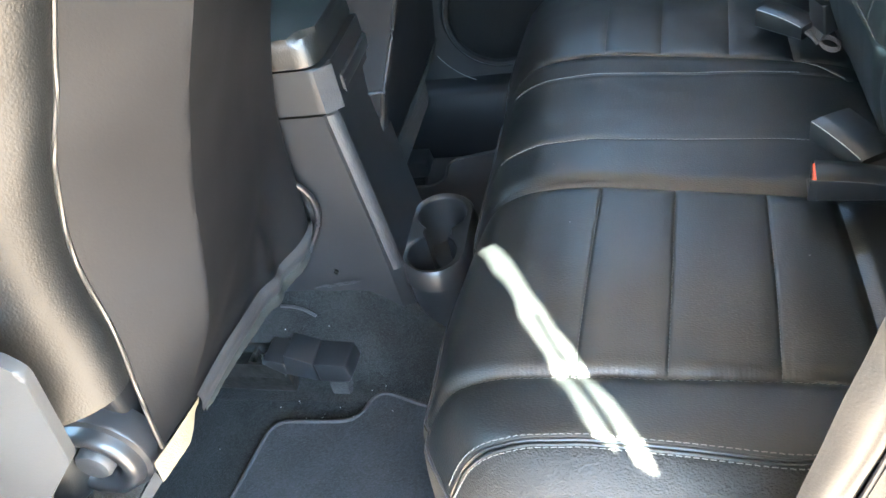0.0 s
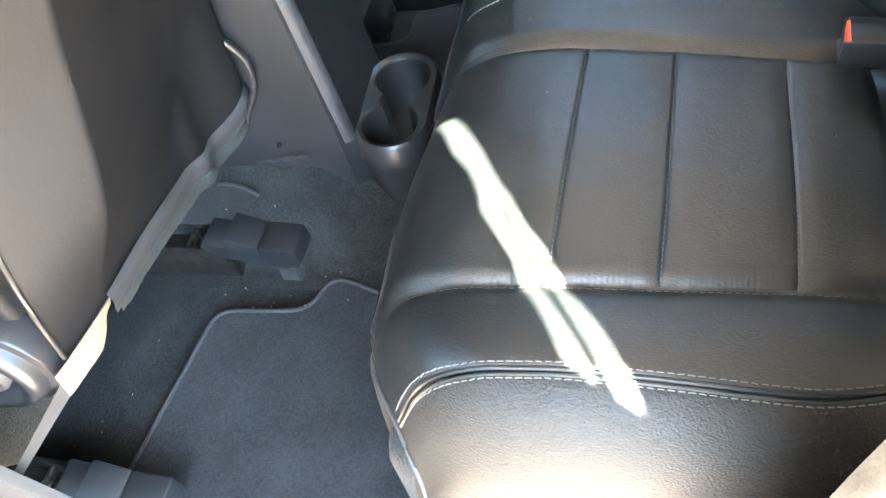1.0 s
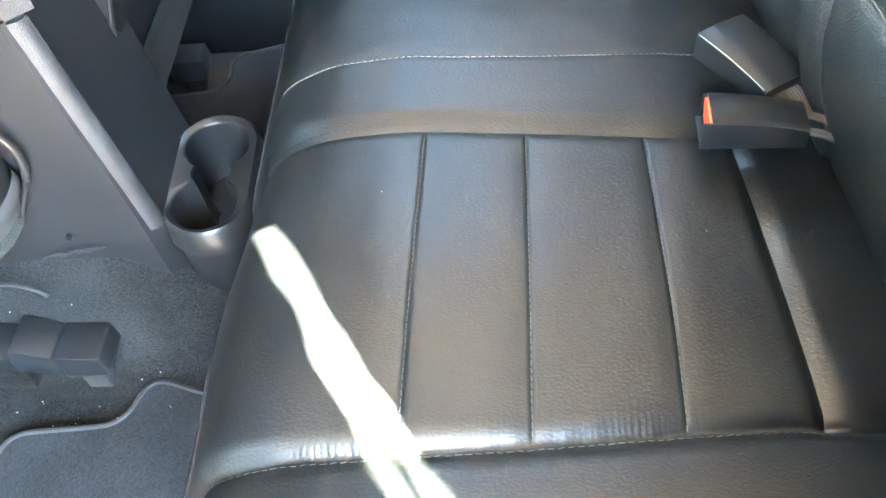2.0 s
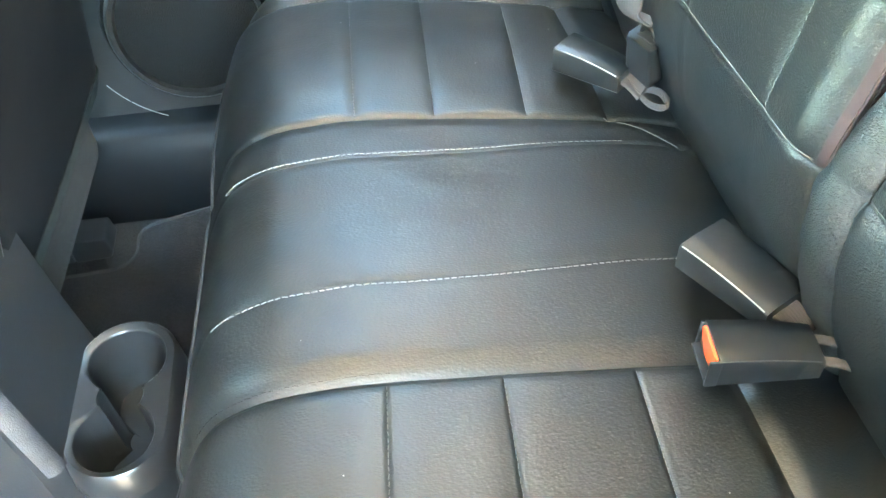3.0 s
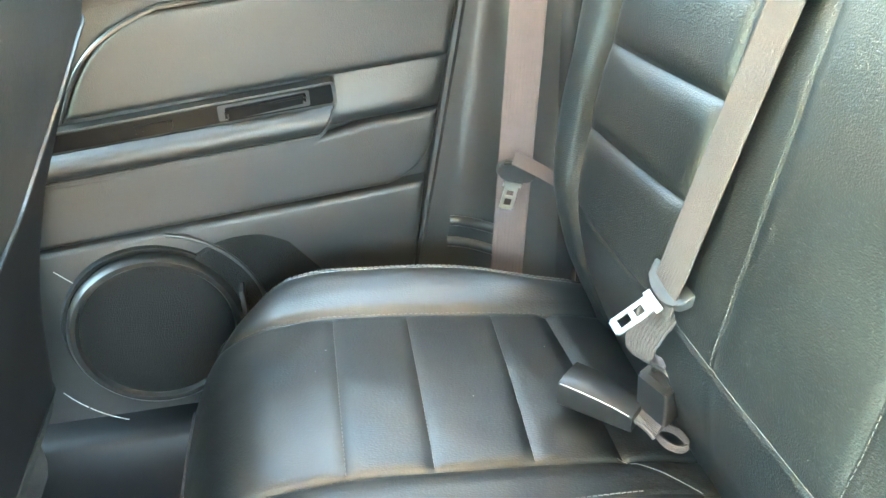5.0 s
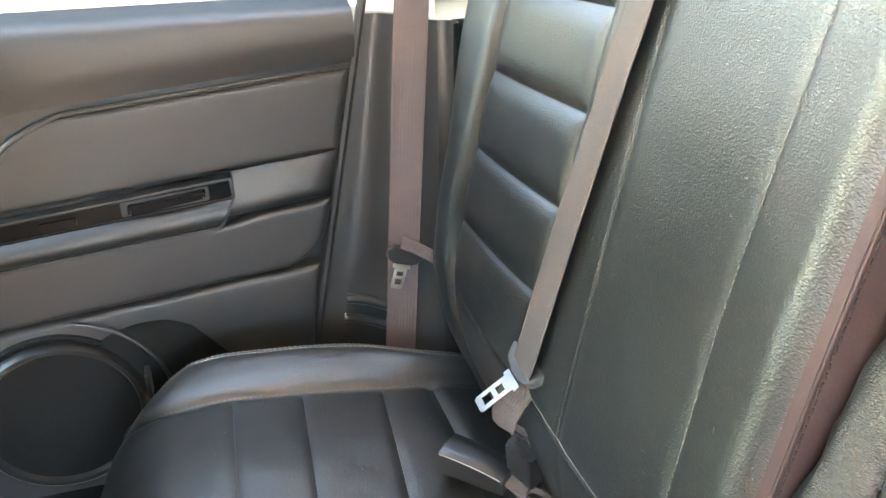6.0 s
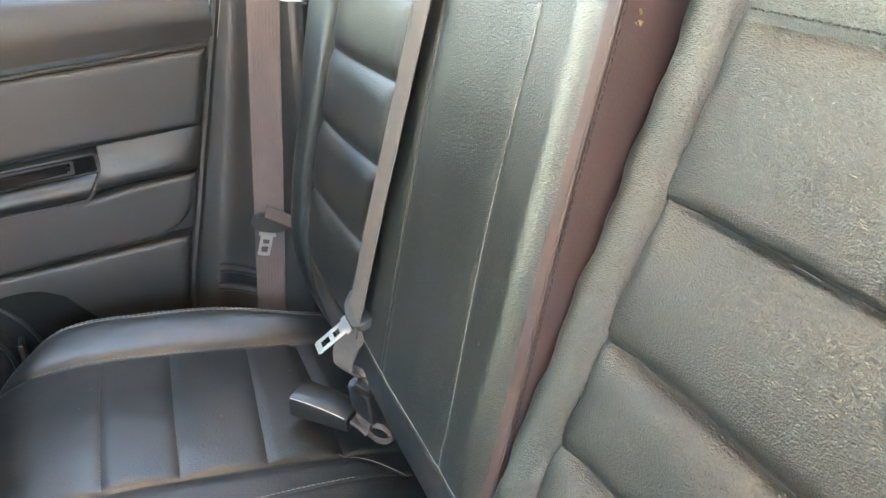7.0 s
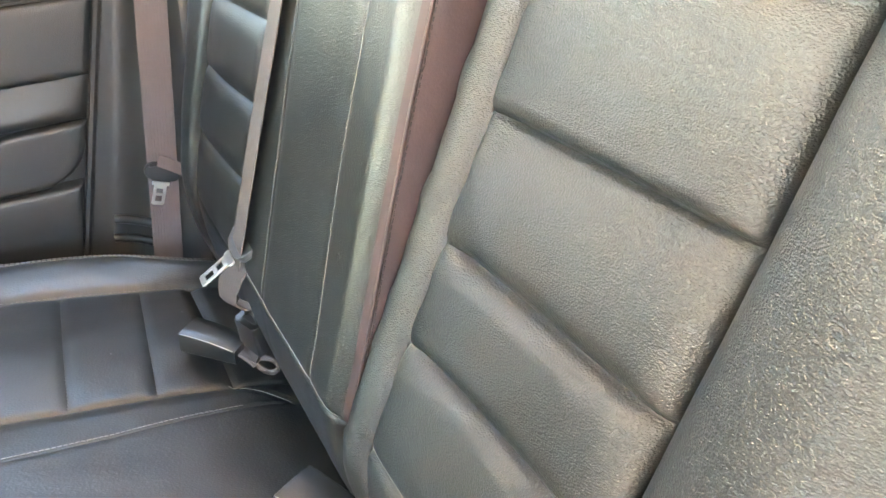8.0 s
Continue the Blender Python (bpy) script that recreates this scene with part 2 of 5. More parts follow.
def tube(points, r, bm=None, sides=8, closed=False):
    """A round cord along points."""
    bm = bm or bmesh.new()
    pts = [Vector(p) for p in points]
    rings = []
    n = len(pts)
    for i, p in enumerate(pts):
        ahead = (pts[(i + 1) % n] if closed or i < n - 1 else p) - (pts[i - 1] if closed or i > 0 else p)
        ahead = ahead.normalized() if ahead.length else Vector((0, 0, 1))
        side = ahead.cross(Vector((0.31, 0.17, 0.93))).normalized()
        up = side.cross(ahead)
        rings.append([bm.verts.new(p + r * (math.cos(2 * math.pi * k / sides) * side + math.sin(2 * math.pi * k / sides) * up)) for k in range(sides)])
    pairs = list(zip(rings, rings[1:])) + ([(rings[-1], rings[0])] if closed else [])
    for a, b in pairs:
        for k in range(sides):
            bm.faces.new((a[k], a[(k + 1) % sides], b[(k + 1) % sides], b[k]))
    if not closed:
        bm.faces.new(rings[0][::-1])
        bm.faces.new(rings[-1])
    return bm


def stitches(points, step=0.0075, length=0.0052, r=0.0007, bm=None):
    """A row of single stitches along points: short rounded dashes, each a little askew."""
    bm = bm or bmesh.new()
    pts = [Vector(p) for p in points]
    rnd = random.Random(len(pts))
    left = 0.0
    for a, b in zip(pts, pts[1:]):
        d = (b - a).length
        way = (b - a).normalized()
        while left < d:
            c = a + way * left
            skew = Vector((rnd.uniform(-1, 1), rnd.uniform(-1, 1), rnd.uniform(-1, 1))) * 0.0003
            tube([c - skew, c + way * length * 0.5 + Vector((0, 0, 0.0002)), c + way * length + skew], r, bm, 5)
            left += step
        left -= d
    return bm


def prism(outline, z0, z1, bevel=0.0, bm=None, turn=None):
    """An outline in x, y (counter-clockwise) as a plate from z0 to z1."""
    bm = bm or bmesh.new()
    low = [bm.verts.new((x, y, z0)) for x, y in outline]
    top = [bm.verts.new((x, y, z1)) for x, y in outline]
    n = len(outline)
    f = [bm.faces.new(low[::-1]), bm.faces.new(top)]
    for i in range(n):
        bm.faces.new((low[i], low[(i + 1) % n], top[(i + 1) % n], top[i]))
    made = low + top
    if bevel:
        out = bmesh.ops.bevel(bm, geom=list(f[1].edges), offset=bevel, segments=2, profile=0.5, affect="EDGES")["verts"]
        made = list({v for v in made if v.is_valid} | set(out))
    if turn:
        for v in made:
            v.co = turn @ v.co
    return bm


def rounded(corners, r, n=5):
    """An outline with each corner cut round."""
    out = []
    m = len(corners)
    for i in range(m):
        p, a, b = Vector(corners[i]), Vector(corners[i - 1]), Vector(corners[(i + 1) % m])
        u, v = (a - p), (b - p)
        k = min(r, u.length * 0.45, v.length * 0.45)
        s, e = p + u.normalized() * k, p + v.normalized() * k
        for j in range(n + 1):
            t = j / n
            out.append(tuple((1 - t) ** 2 * s + 2 * t * (1 - t) * p + t * t * e))
    return out


def pillow(c00, c10, c11, c01, out, swell, rim, nu=14, nv=10, back=0.012):
    """A padded four-cornered panel: it swells along out and rolls back at its rim."""
    c00, c10, c11, c01, out = (Vector(c) for c in (c00, c10, c11, c01, out))
    wide, high = (c10 - c00).length, (c01 - c00).length

    def fn(u, v):
        p = (c00 * (1 - u) + c10 * u) * (1 - v) + (c01 * (1 - u) + c11 * u) * v
        d = min(u * wide, (1 - u) * wide, v * high, (1 - v) * high)
        k = min(1.0, d / rim)
        return p + out * (swell * math.sqrt(max(0.0, 1 - (1 - k) ** 2)) - back * (d <= 1e-6))
    steps = lambda n, size: sorted({0.0, 1.0, *[rim / size * s for s in (0.12, 0.35, 0.65, 1)], *[1 - rim / size * s for s in (0.12, 0.35, 0.65, 1)], *spread(min(0.49, rim / size), max(0.51, 1 - rim / size), n)})
    return sheet(fn, steps(nu, wide), steps(nv, high))


def lathe(knots, centre, axis, sides=48, bm=None):
    """A turned shape: knots of (radius, way along axis)."""
    bm = bm or bmesh.new()
    axis = Vector(axis).normalized()
    side = axis.orthogonal().normalized()
    up = axis.cross(side)
    rings = [[bm.verts.new(Vector(centre) + axis * h + r * (math.cos(2 * math.pi * k / sides) * side + math.sin(2 * math.pi * k / sides) * up)) for k in range(sides)] for r, h in knots]
    for a, b in zip(rings, rings[1:]):
        for k in range(sides):
            bm.faces.new((a[k], a[(k + 1) % sides], b[(k + 1) % sides], b[k]))
    return bm


# ---- the car's shell ----
def shell():
    """Plain walls, roof and ground that close the place, with unseen parts that block light."""
    ground = block(-60, 60, -60, 60, -0.6, -0.38)
    solo("ground", ground, concrete, "dry reddish brown paved ground around the car", "ground", kind="structure")
    floor = block(-1.4, 0.10, -0.66, 0.66, -0.06, -0.012)
    block(0.10, 1.3, -0.66, 0.66, -0.06, 0.05, bm=floor)
    solo("floor", floor, carpet, "dark gray carpeted car floor with worn pile", "floor", kind="structure")
    roof = block(-0.85, 1.3, -0.56, 0.56, 1.255, 1.28, 0.01)
    solo("ceiling", roof, headliner_cloth, "cream cloth headliner under the car roof", "ceiling", kind="structure")
    skin = block(-0.85, 1.3, -0.58, 0.58, 1.282, 1.30)
    # Rail width set so that the roof edge ends the sun streak.
    for s in (-1, 1):
        block(-0.85, 1.3, min(s * 0.56, s * 0.64), max(s * 0.56, s * 0.64), 1.215, 1.28, 0.02, bm=skin)
    solo("roof", skin, paint, "pale painted car roof with side rails", "roof", kind="structure")
    left = block(-1.4, -0.48, -0.73, -0.67, -0.1, 0.84, 0.01)
    block(-0.56, -0.48, -0.72, -0.64, 0.84, 1.22, 0.01, bm=left)
    block(-0.48, 0.34, -0.73, -0.60, -0.1, -0.02, 0.01, bm=left)
    # Front edge of this unseen block set to trim the sun streak.
    block(0.325, 1.3, -0.80, -0.70, -0.1, 0.86, 0.01, bm=left)
    # Unseen pillar: lean and width chosen to cut stray sun on the bench.
    lean = block(0, 0.95, -0.68, -0.58, 0.86, 1.25, 0.0)
    for v in lean.verts:
        v.co.x += 0.30 - 0.235 * (v.co.z - 0.86)
        v.co.y -= 0.10 * (1.25 - v.co.z)
    solo("pillar_left", lean, paint, "unseen rear pillar, shaped to cut the sun streak", "pillar", kind="structure")
    solo("wall_left", left, paint, "pale painted car side with an open rear doorway", "wall", kind="structure")
    right = block(-1.4, -0.50, 0.69, 0.73, -0.1, 0.84, 0.01)
    block(-0.60, -0.24, 0.69, 0.73, 0.84, 1.22, 0.01, bm=right)
    block(-0.50, 1.3, 0.71, 0.75, -0.1, 0.84, 0.01, bm=right)
    block(0.40, 0.62, 0.66, 0.73, 0.84, 1.22, 0.01, bm=right)
    solo("wall_right", right, paint, "pale painted car side behind the door trim", "wall", kind="structure")
    front = block(-1.46, -1.40, -0.70, 0.70, -0.1, 0.66)
    block(-1.40, -1.05, -0.70, 0.70, 0.25, 0.66, 0.03, bm=front)
    solo("wall_front", front, plastic, "dark dashboard closing the front of the cabin", "wall", kind="structure")
    rear = block(1.3, 1.36, -0.70, 0.70, -0.1, 0.72)
    solo("wall_rear", rear, plastic, "dark tailgate trim behind the rear seat", "wall", kind="structure")
    # Unseen open door, added here to block low sky from the front.
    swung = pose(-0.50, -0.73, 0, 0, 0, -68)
    solo("added_open_door", block(0.01, 0.86, -0.07, 0.0, -0.08, 0.83, 0.02, turn=swung), door_vinyl, "unseen open rear door, added to block the low sky", "car door", kind="structure")
    solo("window_5", block(0.05, 0.82, -0.04, -0.036, 0.832, 1.18, turn=swung), glass, "dark tinted glass of the unseen open door", "window", kind="structure")
    pane = block(-0.238, 0.39, 0.703, 0.707, 0.842, 1.21)
    solo("window_1", pane, glass, "dark tinted side window glass of the rear door", "window", kind="structure")
    screen = block(-1.41, -0.84, -0.60, 0.60, 0, 0.005, turn=Matrix.Translation((0, 0, 1.265)) @ Matrix(((1, 0, 0, 0), (0, 1, 0, 0), (1.05, 0, 1, 0.88), (0, 0, 0, 1))))
    solo("window_2", screen, clear_glass, "clear windscreen glass at the front of the cabin", "window", kind="structure")
    for i, y in enumerate((-0.695, 0.710)):
        solo(f"window_{i + 3}", block(-1.40, -0.605 if y > 0 else -0.565, y, y + 0.004, 0.842, 1.212), clear_glass, "clear front side window glass", "window", kind="structure")


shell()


# ---- rear seat cushion ----
PROFILE = [(-0.34, -0.050, 0.08), (-0.22, -0.088, 0.20), (-0.14, -0.086, 0.30), (-0.09, -0.068, 0.353), (-0.045, -0.042, 0.394), (0.0, 0.0, 0.414),
           (0.05, 0.05, 0.420), (0.10, 0.10, 0.4205), (0.28, 0.28, 0.397), (0.36, 0.36, 0.384), (0.40, 0.40, 0.376), (0.47, 0.47, 0.355)]
END = [(0.0, 0.0, 0.003), (0.165, 0.165, 0.0), (0.30, 0.30, 0.002), (0.44, 0.44, 0.0), (0.485, 0.485, 0.010), (0.53, 0.528, 0.012), (0.565, 0.557, -0.006), (0.62, 0.582, -0.05),
       (0.69, 0.595, -0.115), (0.78, 0.600, -0.205), (0.90, 0.598, -0.32)]
PLEATS = (0.10, 0.184, 0.284)


def dip(d, wide, deep):
    return -deep * math.exp(-((d / wide) ** 2))


def pleat_at(s0, q):
    if q > 0:
        return s0 * 0.955 + 0.25 * s0 * (q - 0.165)
    return s0 - 0.065 * (-q - 0.165)


def middle(q, s):
    """Where the middle panel's stitched seams run."""
    return (0.096 if q > 0 else -0.067) + 0.02 * smooth(0.10, 0.38, s)


def rear_seam(q):
    """Where the far half of the middle panel's rear seam runs."""
    return 0.352 + 0.075 * ((0.170 - q) / 0.06) ** 0.8 if q < 0.17 else 0.352


def cushion(q, s, lift=0.0):
    """A place on the cushion: q across the car, s from the front's foot over the top to the back."""
    a, sg = abs(q), (1 if q > 0 else -1)
    y, dz = curve(END, a)
    x, z = curve(PROFILE, s)
    x += 0.075 * smooth(0.42, 0.60, a) * smooth(0.14, -0.06, s)
    if q > 0.165:
        y = 0.165 + (y - 0.165) * 0.925
    y *= 1 - 0.06 * smooth(0.25, 0.40, s) * smooth(0.43, 0.53, a)
    x += 0.014 * smooth(-0.34, -0.14, q) * smooth(0.06, -0.06, s) - 0.008 * smooth(-0.38, -0.50, q) * smooth(0.06, -0.06, s)
    if q < 0:
        y -= 0.008 * smooth(0.06, 0.165, a) * smooth(0.32, 0.165, a)
        y -= 0.019 * smooth(0.06, 0.36, s) * smooth(0.34, 0.44, a) * smooth(0.53, 0.46, a)
    g = lift
    g += dip(a - 0.165, 0.0035, 0.0032) + dip(a - 0.445, 0.007, 0.006) + dip(a - 0.5305, 0.0028, 0.0038) + dip(q - middle(q, s), 0.003, 0.0011)
    g += (0.0035 + 0.0022 * smooth(0.07, -0.07, q)) * smooth(0.168, 0.142, a)
    g += 0.0004 * math.sin(s * 2 * math.pi / 0.017 + 3 * noise.noise((s * 12, q * 5, 0))) * math.exp(-(((a - 0.452) / 0.014) ** 2)) * smooth(-0.02, 0.02, s)
    if q < 0 and 0.41 < a < 0.445:
        pull = 0.6 + 0.8 * noise.noise((s * 17, 4.4, 0))
        g += 0.00045 * pull * math.sin(s * 2 * math.pi / 0.0043 + 5 * noise.noise((s * 40, a * 60, 6))) * math.exp(-(((a - 0.440) / 0.009) ** 2))
    inside = smooth(0.165, 0.175, a) * smooth(0.445, 0.435, a)
    g += 0.005 * inside * math.sin(math.pi * min(1, max(0, (a - 0.165) / 0.28))) ** 0.5
    for s0 in PLEATS:
        g += inside * (dip(s - pleat_at(s0, q), 0.0015, 0.0016) + dip(s - pleat_at(s0, q), 0.011, 0.0014))
    g += smooth(0.155, 0.175, a) * smooth(0.455, 0.44, a) * dip(s - 0.36, 0.008, 0.006)
    if 0.11 < q < 0.165:
        g += dip(s - rear_seam(q), 0.005, 0.003)
    g += 0.006 * smooth(0.45, 0.52, q) * smooth(0.58, 0.54, q) * smooth(0.05, 0.2, s)
    g += 0.0016 * noise.noise((q * 9, s * 9, 0.3)) + 0.0007 * noise.noise((q * 30, s * 26, 1.3))
    side = smooth(0.55, 0.62, a)
    nx = -smooth(0.03, -0.12, s)
    nz = math.sqrt(max(0.0, 1 - nx * nx)) * (1 - side)
    return Vector((x + g * nx * (1 - side), sg * y + sg * g * side, max(0.03, z + dz + g * nz)))


def rear_cushion():
    seat = thing("rear_bench_cushion", (0.15, 0, 0.05), "black leather rear bench cushion with pleated panels and pale stitching", "car seat")
    fine = 0.006

    def piece(name, q0, q1, s0, s1, mat=leather):
        us = dense(q0, q1, max(3, int((q1 - q0) / fine)))
        edge = lambda q, s: pleat_at(s, q) if s in PLEATS else s
        n = max(3, int((s1 - s0) / (0.0014 if name == "pleat" and q0 < 0 else fine)))
        part(name, sheet(lambda q, k: cushion(q, edge(q, s0) + (edge(q, s1) - edge(q, s0)) * k), us, spread(0, 1, n)), mat, seat)

    lip = -0.125
    mid = lambda k, v: middle(-1, v) + k * (middle(1, v) - middle(-1, v))
    part("centre_panel", sheet(lambda k, v: cushion(mid(k, v), v), spread(0, 1, 30), spread(lip, 0.47, 100)), leather, seat)
    for s in (-1, 1):
        def both(name, a, b, s0, s1, mat=leather):
            piece(name, min(s * a, s * b), max(s * a, s * b), s0, s1, mat)
        part("centre_strip", sheet(lambda k, v: cushion(middle(s, v) + k * (s * 0.165 - middle(s, v)), v), spread(0, 1, 18), spread(lip, 0.47, 100)), leather, seat)
        both("pleat", 0.165, 0.445, lip, PLEATS[0])
        both("pleat", 0.165, 0.445, PLEATS[0], PLEATS[1])
        both("pleat", 0.165, 0.445, PLEATS[1], PLEATS[2])
        both("pleat", 0.165, 0.445, PLEATS[2], 0.36)
        both("rear_strip", 0.165, 0.445, 0.36, 0.47)
        both("bolster", 0.445, 0.53, lip, 0.47)
        both("side_panel", 0.53, 0.86, lip, 0.47, side_leather_dulled)
        # pale top stitching on the middle seams, double row at the outer seam
        for q in (0.004,):
            part("stitching", stitches([cushion(middle(s, v) + s * q, v, 0.0008) for v in spread(-0.05, 0.36, 80)], 0.0058, 0.0042, 0.00058), thread, seat, "row of pale stitches")
        part("stitching", stitches([cushion(s * 0.1605, v, 0.0008) for v in spread(-0.07, 0.10, 60)], 0.006, 0.004, 0.0003), black_thread, seat)
        part("stitching", stitches([cushion(s * 0.4475, v, 0.0006) for v in spread(-0.07, 0.36, 90)], 0.0065, 0.004, 0.0003), back_thread, seat)
        for q in (0.5242, 0.5368):
            part("stitching", stitches([cushion(s * q, v, 0.001) for v in spread(-0.11, 0.41, 110)], 0.0068, 0.0047, 0.0005), thread, seat, "row of pale stitches")
        for q in (0.5282, 0.5328):
            part("seam_welt", tube([cushion(s * q, v, 0.0006) for v in spread(-0.12, 0.42, 110)], 0.0019), leather, seat)
        # black thread in the pleats' seams
        for s0 in PLEATS:
            part("stitching", stitches([cushion(s * q, pleat_at(s0, s * q), 0.0012) for q in spread(0.17, 0.44, 60)], 0.0055, 0.0034, 0.00032), back_thread, seat)
    # No stitches here: a pale cord for the highlight on the rear seam's edge.
    part("stitching", tube([cushion(q, rear_seam(q), 0.0022) for q in spread(0.118, 0.169, 40)], 0.0006, sides=5), back_thread, seat)
    part("hem_band", sheet(lambda q, k: cushion(q, lip - 0.001 - 0.045 * k, 0.0035 + 0.002 * noise.noise((q * 14, k, 3))), spread(-0.86, 0.30, 120), spread(0, 1, 6)), hem_felt, seat, "grayish beige felt hem band")
    hem = [cushion(q, lip, 0.001) for q in spread(-0.86, 0.86, 160)]
    part("hem", tube(hem, 0.0022), strip_gray, seat, "gray felt hem")
    core = block(-0.055, 0.46, -0.56, 0.56, 0.0, 0.33, 0.03)
    part("base", core, carpet, seat)


rear_cushion()

# ---- rear seat backs ----
BACK = [(0.33, 0.450), (0.38, 0.432), (0.43, 0.410), (0.48, 0.393), (0.545, 0.386), (0.60, 0.396), (0.686, 0.413), (0.80, 0.437), (0.90, 0.459), (1.0, 0.484), (1.06, 0.520)]
FAR_PLEATS = (0.632, 0.722, 0.812, 0.902)


def far_pleat(z0, y):
    return z0 + 0.06 * (0.30 - y)


def near_line(z):
    return -0.060 + 0.012 * smooth(0.55, 0.80, z)


def far_line(z):
    return 0.088 + 0.058 * (z - 0.55)


def back(q, z, lift=0.0):
    """A place on the wide seat back (middle and far side)."""
    x = curve(BACK, z)
    y = q * (1 - 0.13 * smooth(0.64, 0.44, z) * smooth(0.2, 0.5, q)) + 0.030 * max(0.0, z - 0.62) * smooth(-0.06, -0.128, q)
    g = lift
    g += dip(q - near_line(z), 0.003, 0.0011) + dip(q - far_line(z), 0.003, 0.0011) + dip(z - 0.546, 0.003, 0.0018) * smooth(0.44, 0.42, q)
    g += dip(q - 0.19, 0.006, 0.003) * smooth(0.54, 0.56, z) + dip(q - 0.425, 0.008, 0.007)
    inside = smooth(0.185, 0.205, q) * smooth(0.425, 0.405, q)
    for z0 in FAR_PLEATS:
        g += inside * (dip(z - far_pleat(z0, q), 0.0035, 0.003) + dip(z - far_pleat(z0, q), 0.011, 0.004))
    g += 0.005 * inside * math.sin(math.pi * min(1, max(0, (q - 0.19) / 0.235))) ** 0.5
    g += 0.012 * math.sin(math.pi * min(1, max(0, (q - 0.425) / 0.15))) ** 0.7 if q > 0.425 else 0
    g -= 0.10 * smooth(0.462 + 0.03 * smooth(0.68, 0.85, z), 0.575 + 0.03 * smooth(0.68, 0.85, z), q) ** 1.5
    g -= 0.023 * smooth(-0.090, -0.144, q) ** 1.9
    g += 0.0015 * noise.noise((q * 8, z * 8, 4.3)) + 0.0003 * noise.noise((q * 30, z * 26, 2.3))
    return Vector((x - g, y, z + 0.2 * g))


NEAR = [(0.33, 0.470), (0.38, 0.452), (0.44, 0.428), (0.50, 0.412), (0.545, 0.414), (0.645, 0.4466), (0.728, 0.474), (0.828, 0.507), (0.938, 0.543), (1.0, 0.568), (1.06, 0.61)]
NEAR_PLEATS = (0.648, 0.732, 0.831, 0.941)


def near_pleat(z0, y):
    return z0 + 0.035 * (-0.17 - y)


def near_back(q, z, lift=0.0):
    """A place on the narrow seat back beside the open door."""
    x = curve(NEAR, z)
    g = lift
    q0 = -0.171 + 0.0012 * math.sin(z * 61) + 0.0008 * math.sin(z * 143)
    g += dip(q - q0, 0.003, 0.0035) + dip(q + 0.412, 0.004, 0.005)
    if -0.412 <= q <= q0:
        r = min(1.0, (q + 0.412) / 0.036)
        e = min(1.0, (q0 - q) / 0.028)
        g += 0.016 * math.sqrt(max(0.0, 1 - (1 - r) ** 2)) * (0.86 + 0.14 * math.sqrt(max(0.0, 1 - (1 - e) ** 2)))
        for z0 in NEAR_PLEATS:
            d = z - near_pleat(z0, q)
            lapped = 0.8 < z0 < 0.9
            flat = 0.3 if z0 > 0.9 else 1.0
            wide = (0.0045 if lapped else 0.008) if d > 0 else (0.030 if lapped else 0.009)
            g += (0.55 + 0.45 * r) * (0.2 + 0.8 * e) * flat * (dip(d, wide, 0.008) + dip(d, 0.0025, 0.004))
        lines = (0.55, *[near_pleat(z0, q) for z0 in NEAR_PLEATS], 1.06)
        for lo, hi in zip(lines, lines[1:]):
            if lo < z < hi:
                g += 0.0018 * e * (0.4 + 0.6 * r) * math.sin(math.pi * ((z - lo) / (hi - lo)) ** 0.8)
    if q > q0:
        k = min(1.0, (q - q0) / 0.050)
        g += 0.013 + 0.010 * math.sin(math.pi * min(1.0, k * 0.95)) ** 0.7 - 0.026 * smooth(0.62, 1.0, k) ** 1.3
    if q < -0.412:
        g += 0.026 * math.sqrt(max(0.0, 1 - (1 - min(1.0, (-0.412 - q) / 0.05)) ** 2)) + 0.012 * math.sin(math.pi * min(1, (-0.412 - q) / 0.26)) - 0.12 * smooth(-0.45, -0.67, q) ** 1.5
    g += dip(z - 0.55, 0.004, 0.003) * smooth(-0.41, -0.39, q)
    g += (0.0018 if q < q0 else 0.0005) * noise.noise((q * 8, z * 8, 7.3)) + 0.0007 * noise.noise((q * 28, z * 24, 9.3))
    return Vector((x - g, q, z + 0.3 * g))


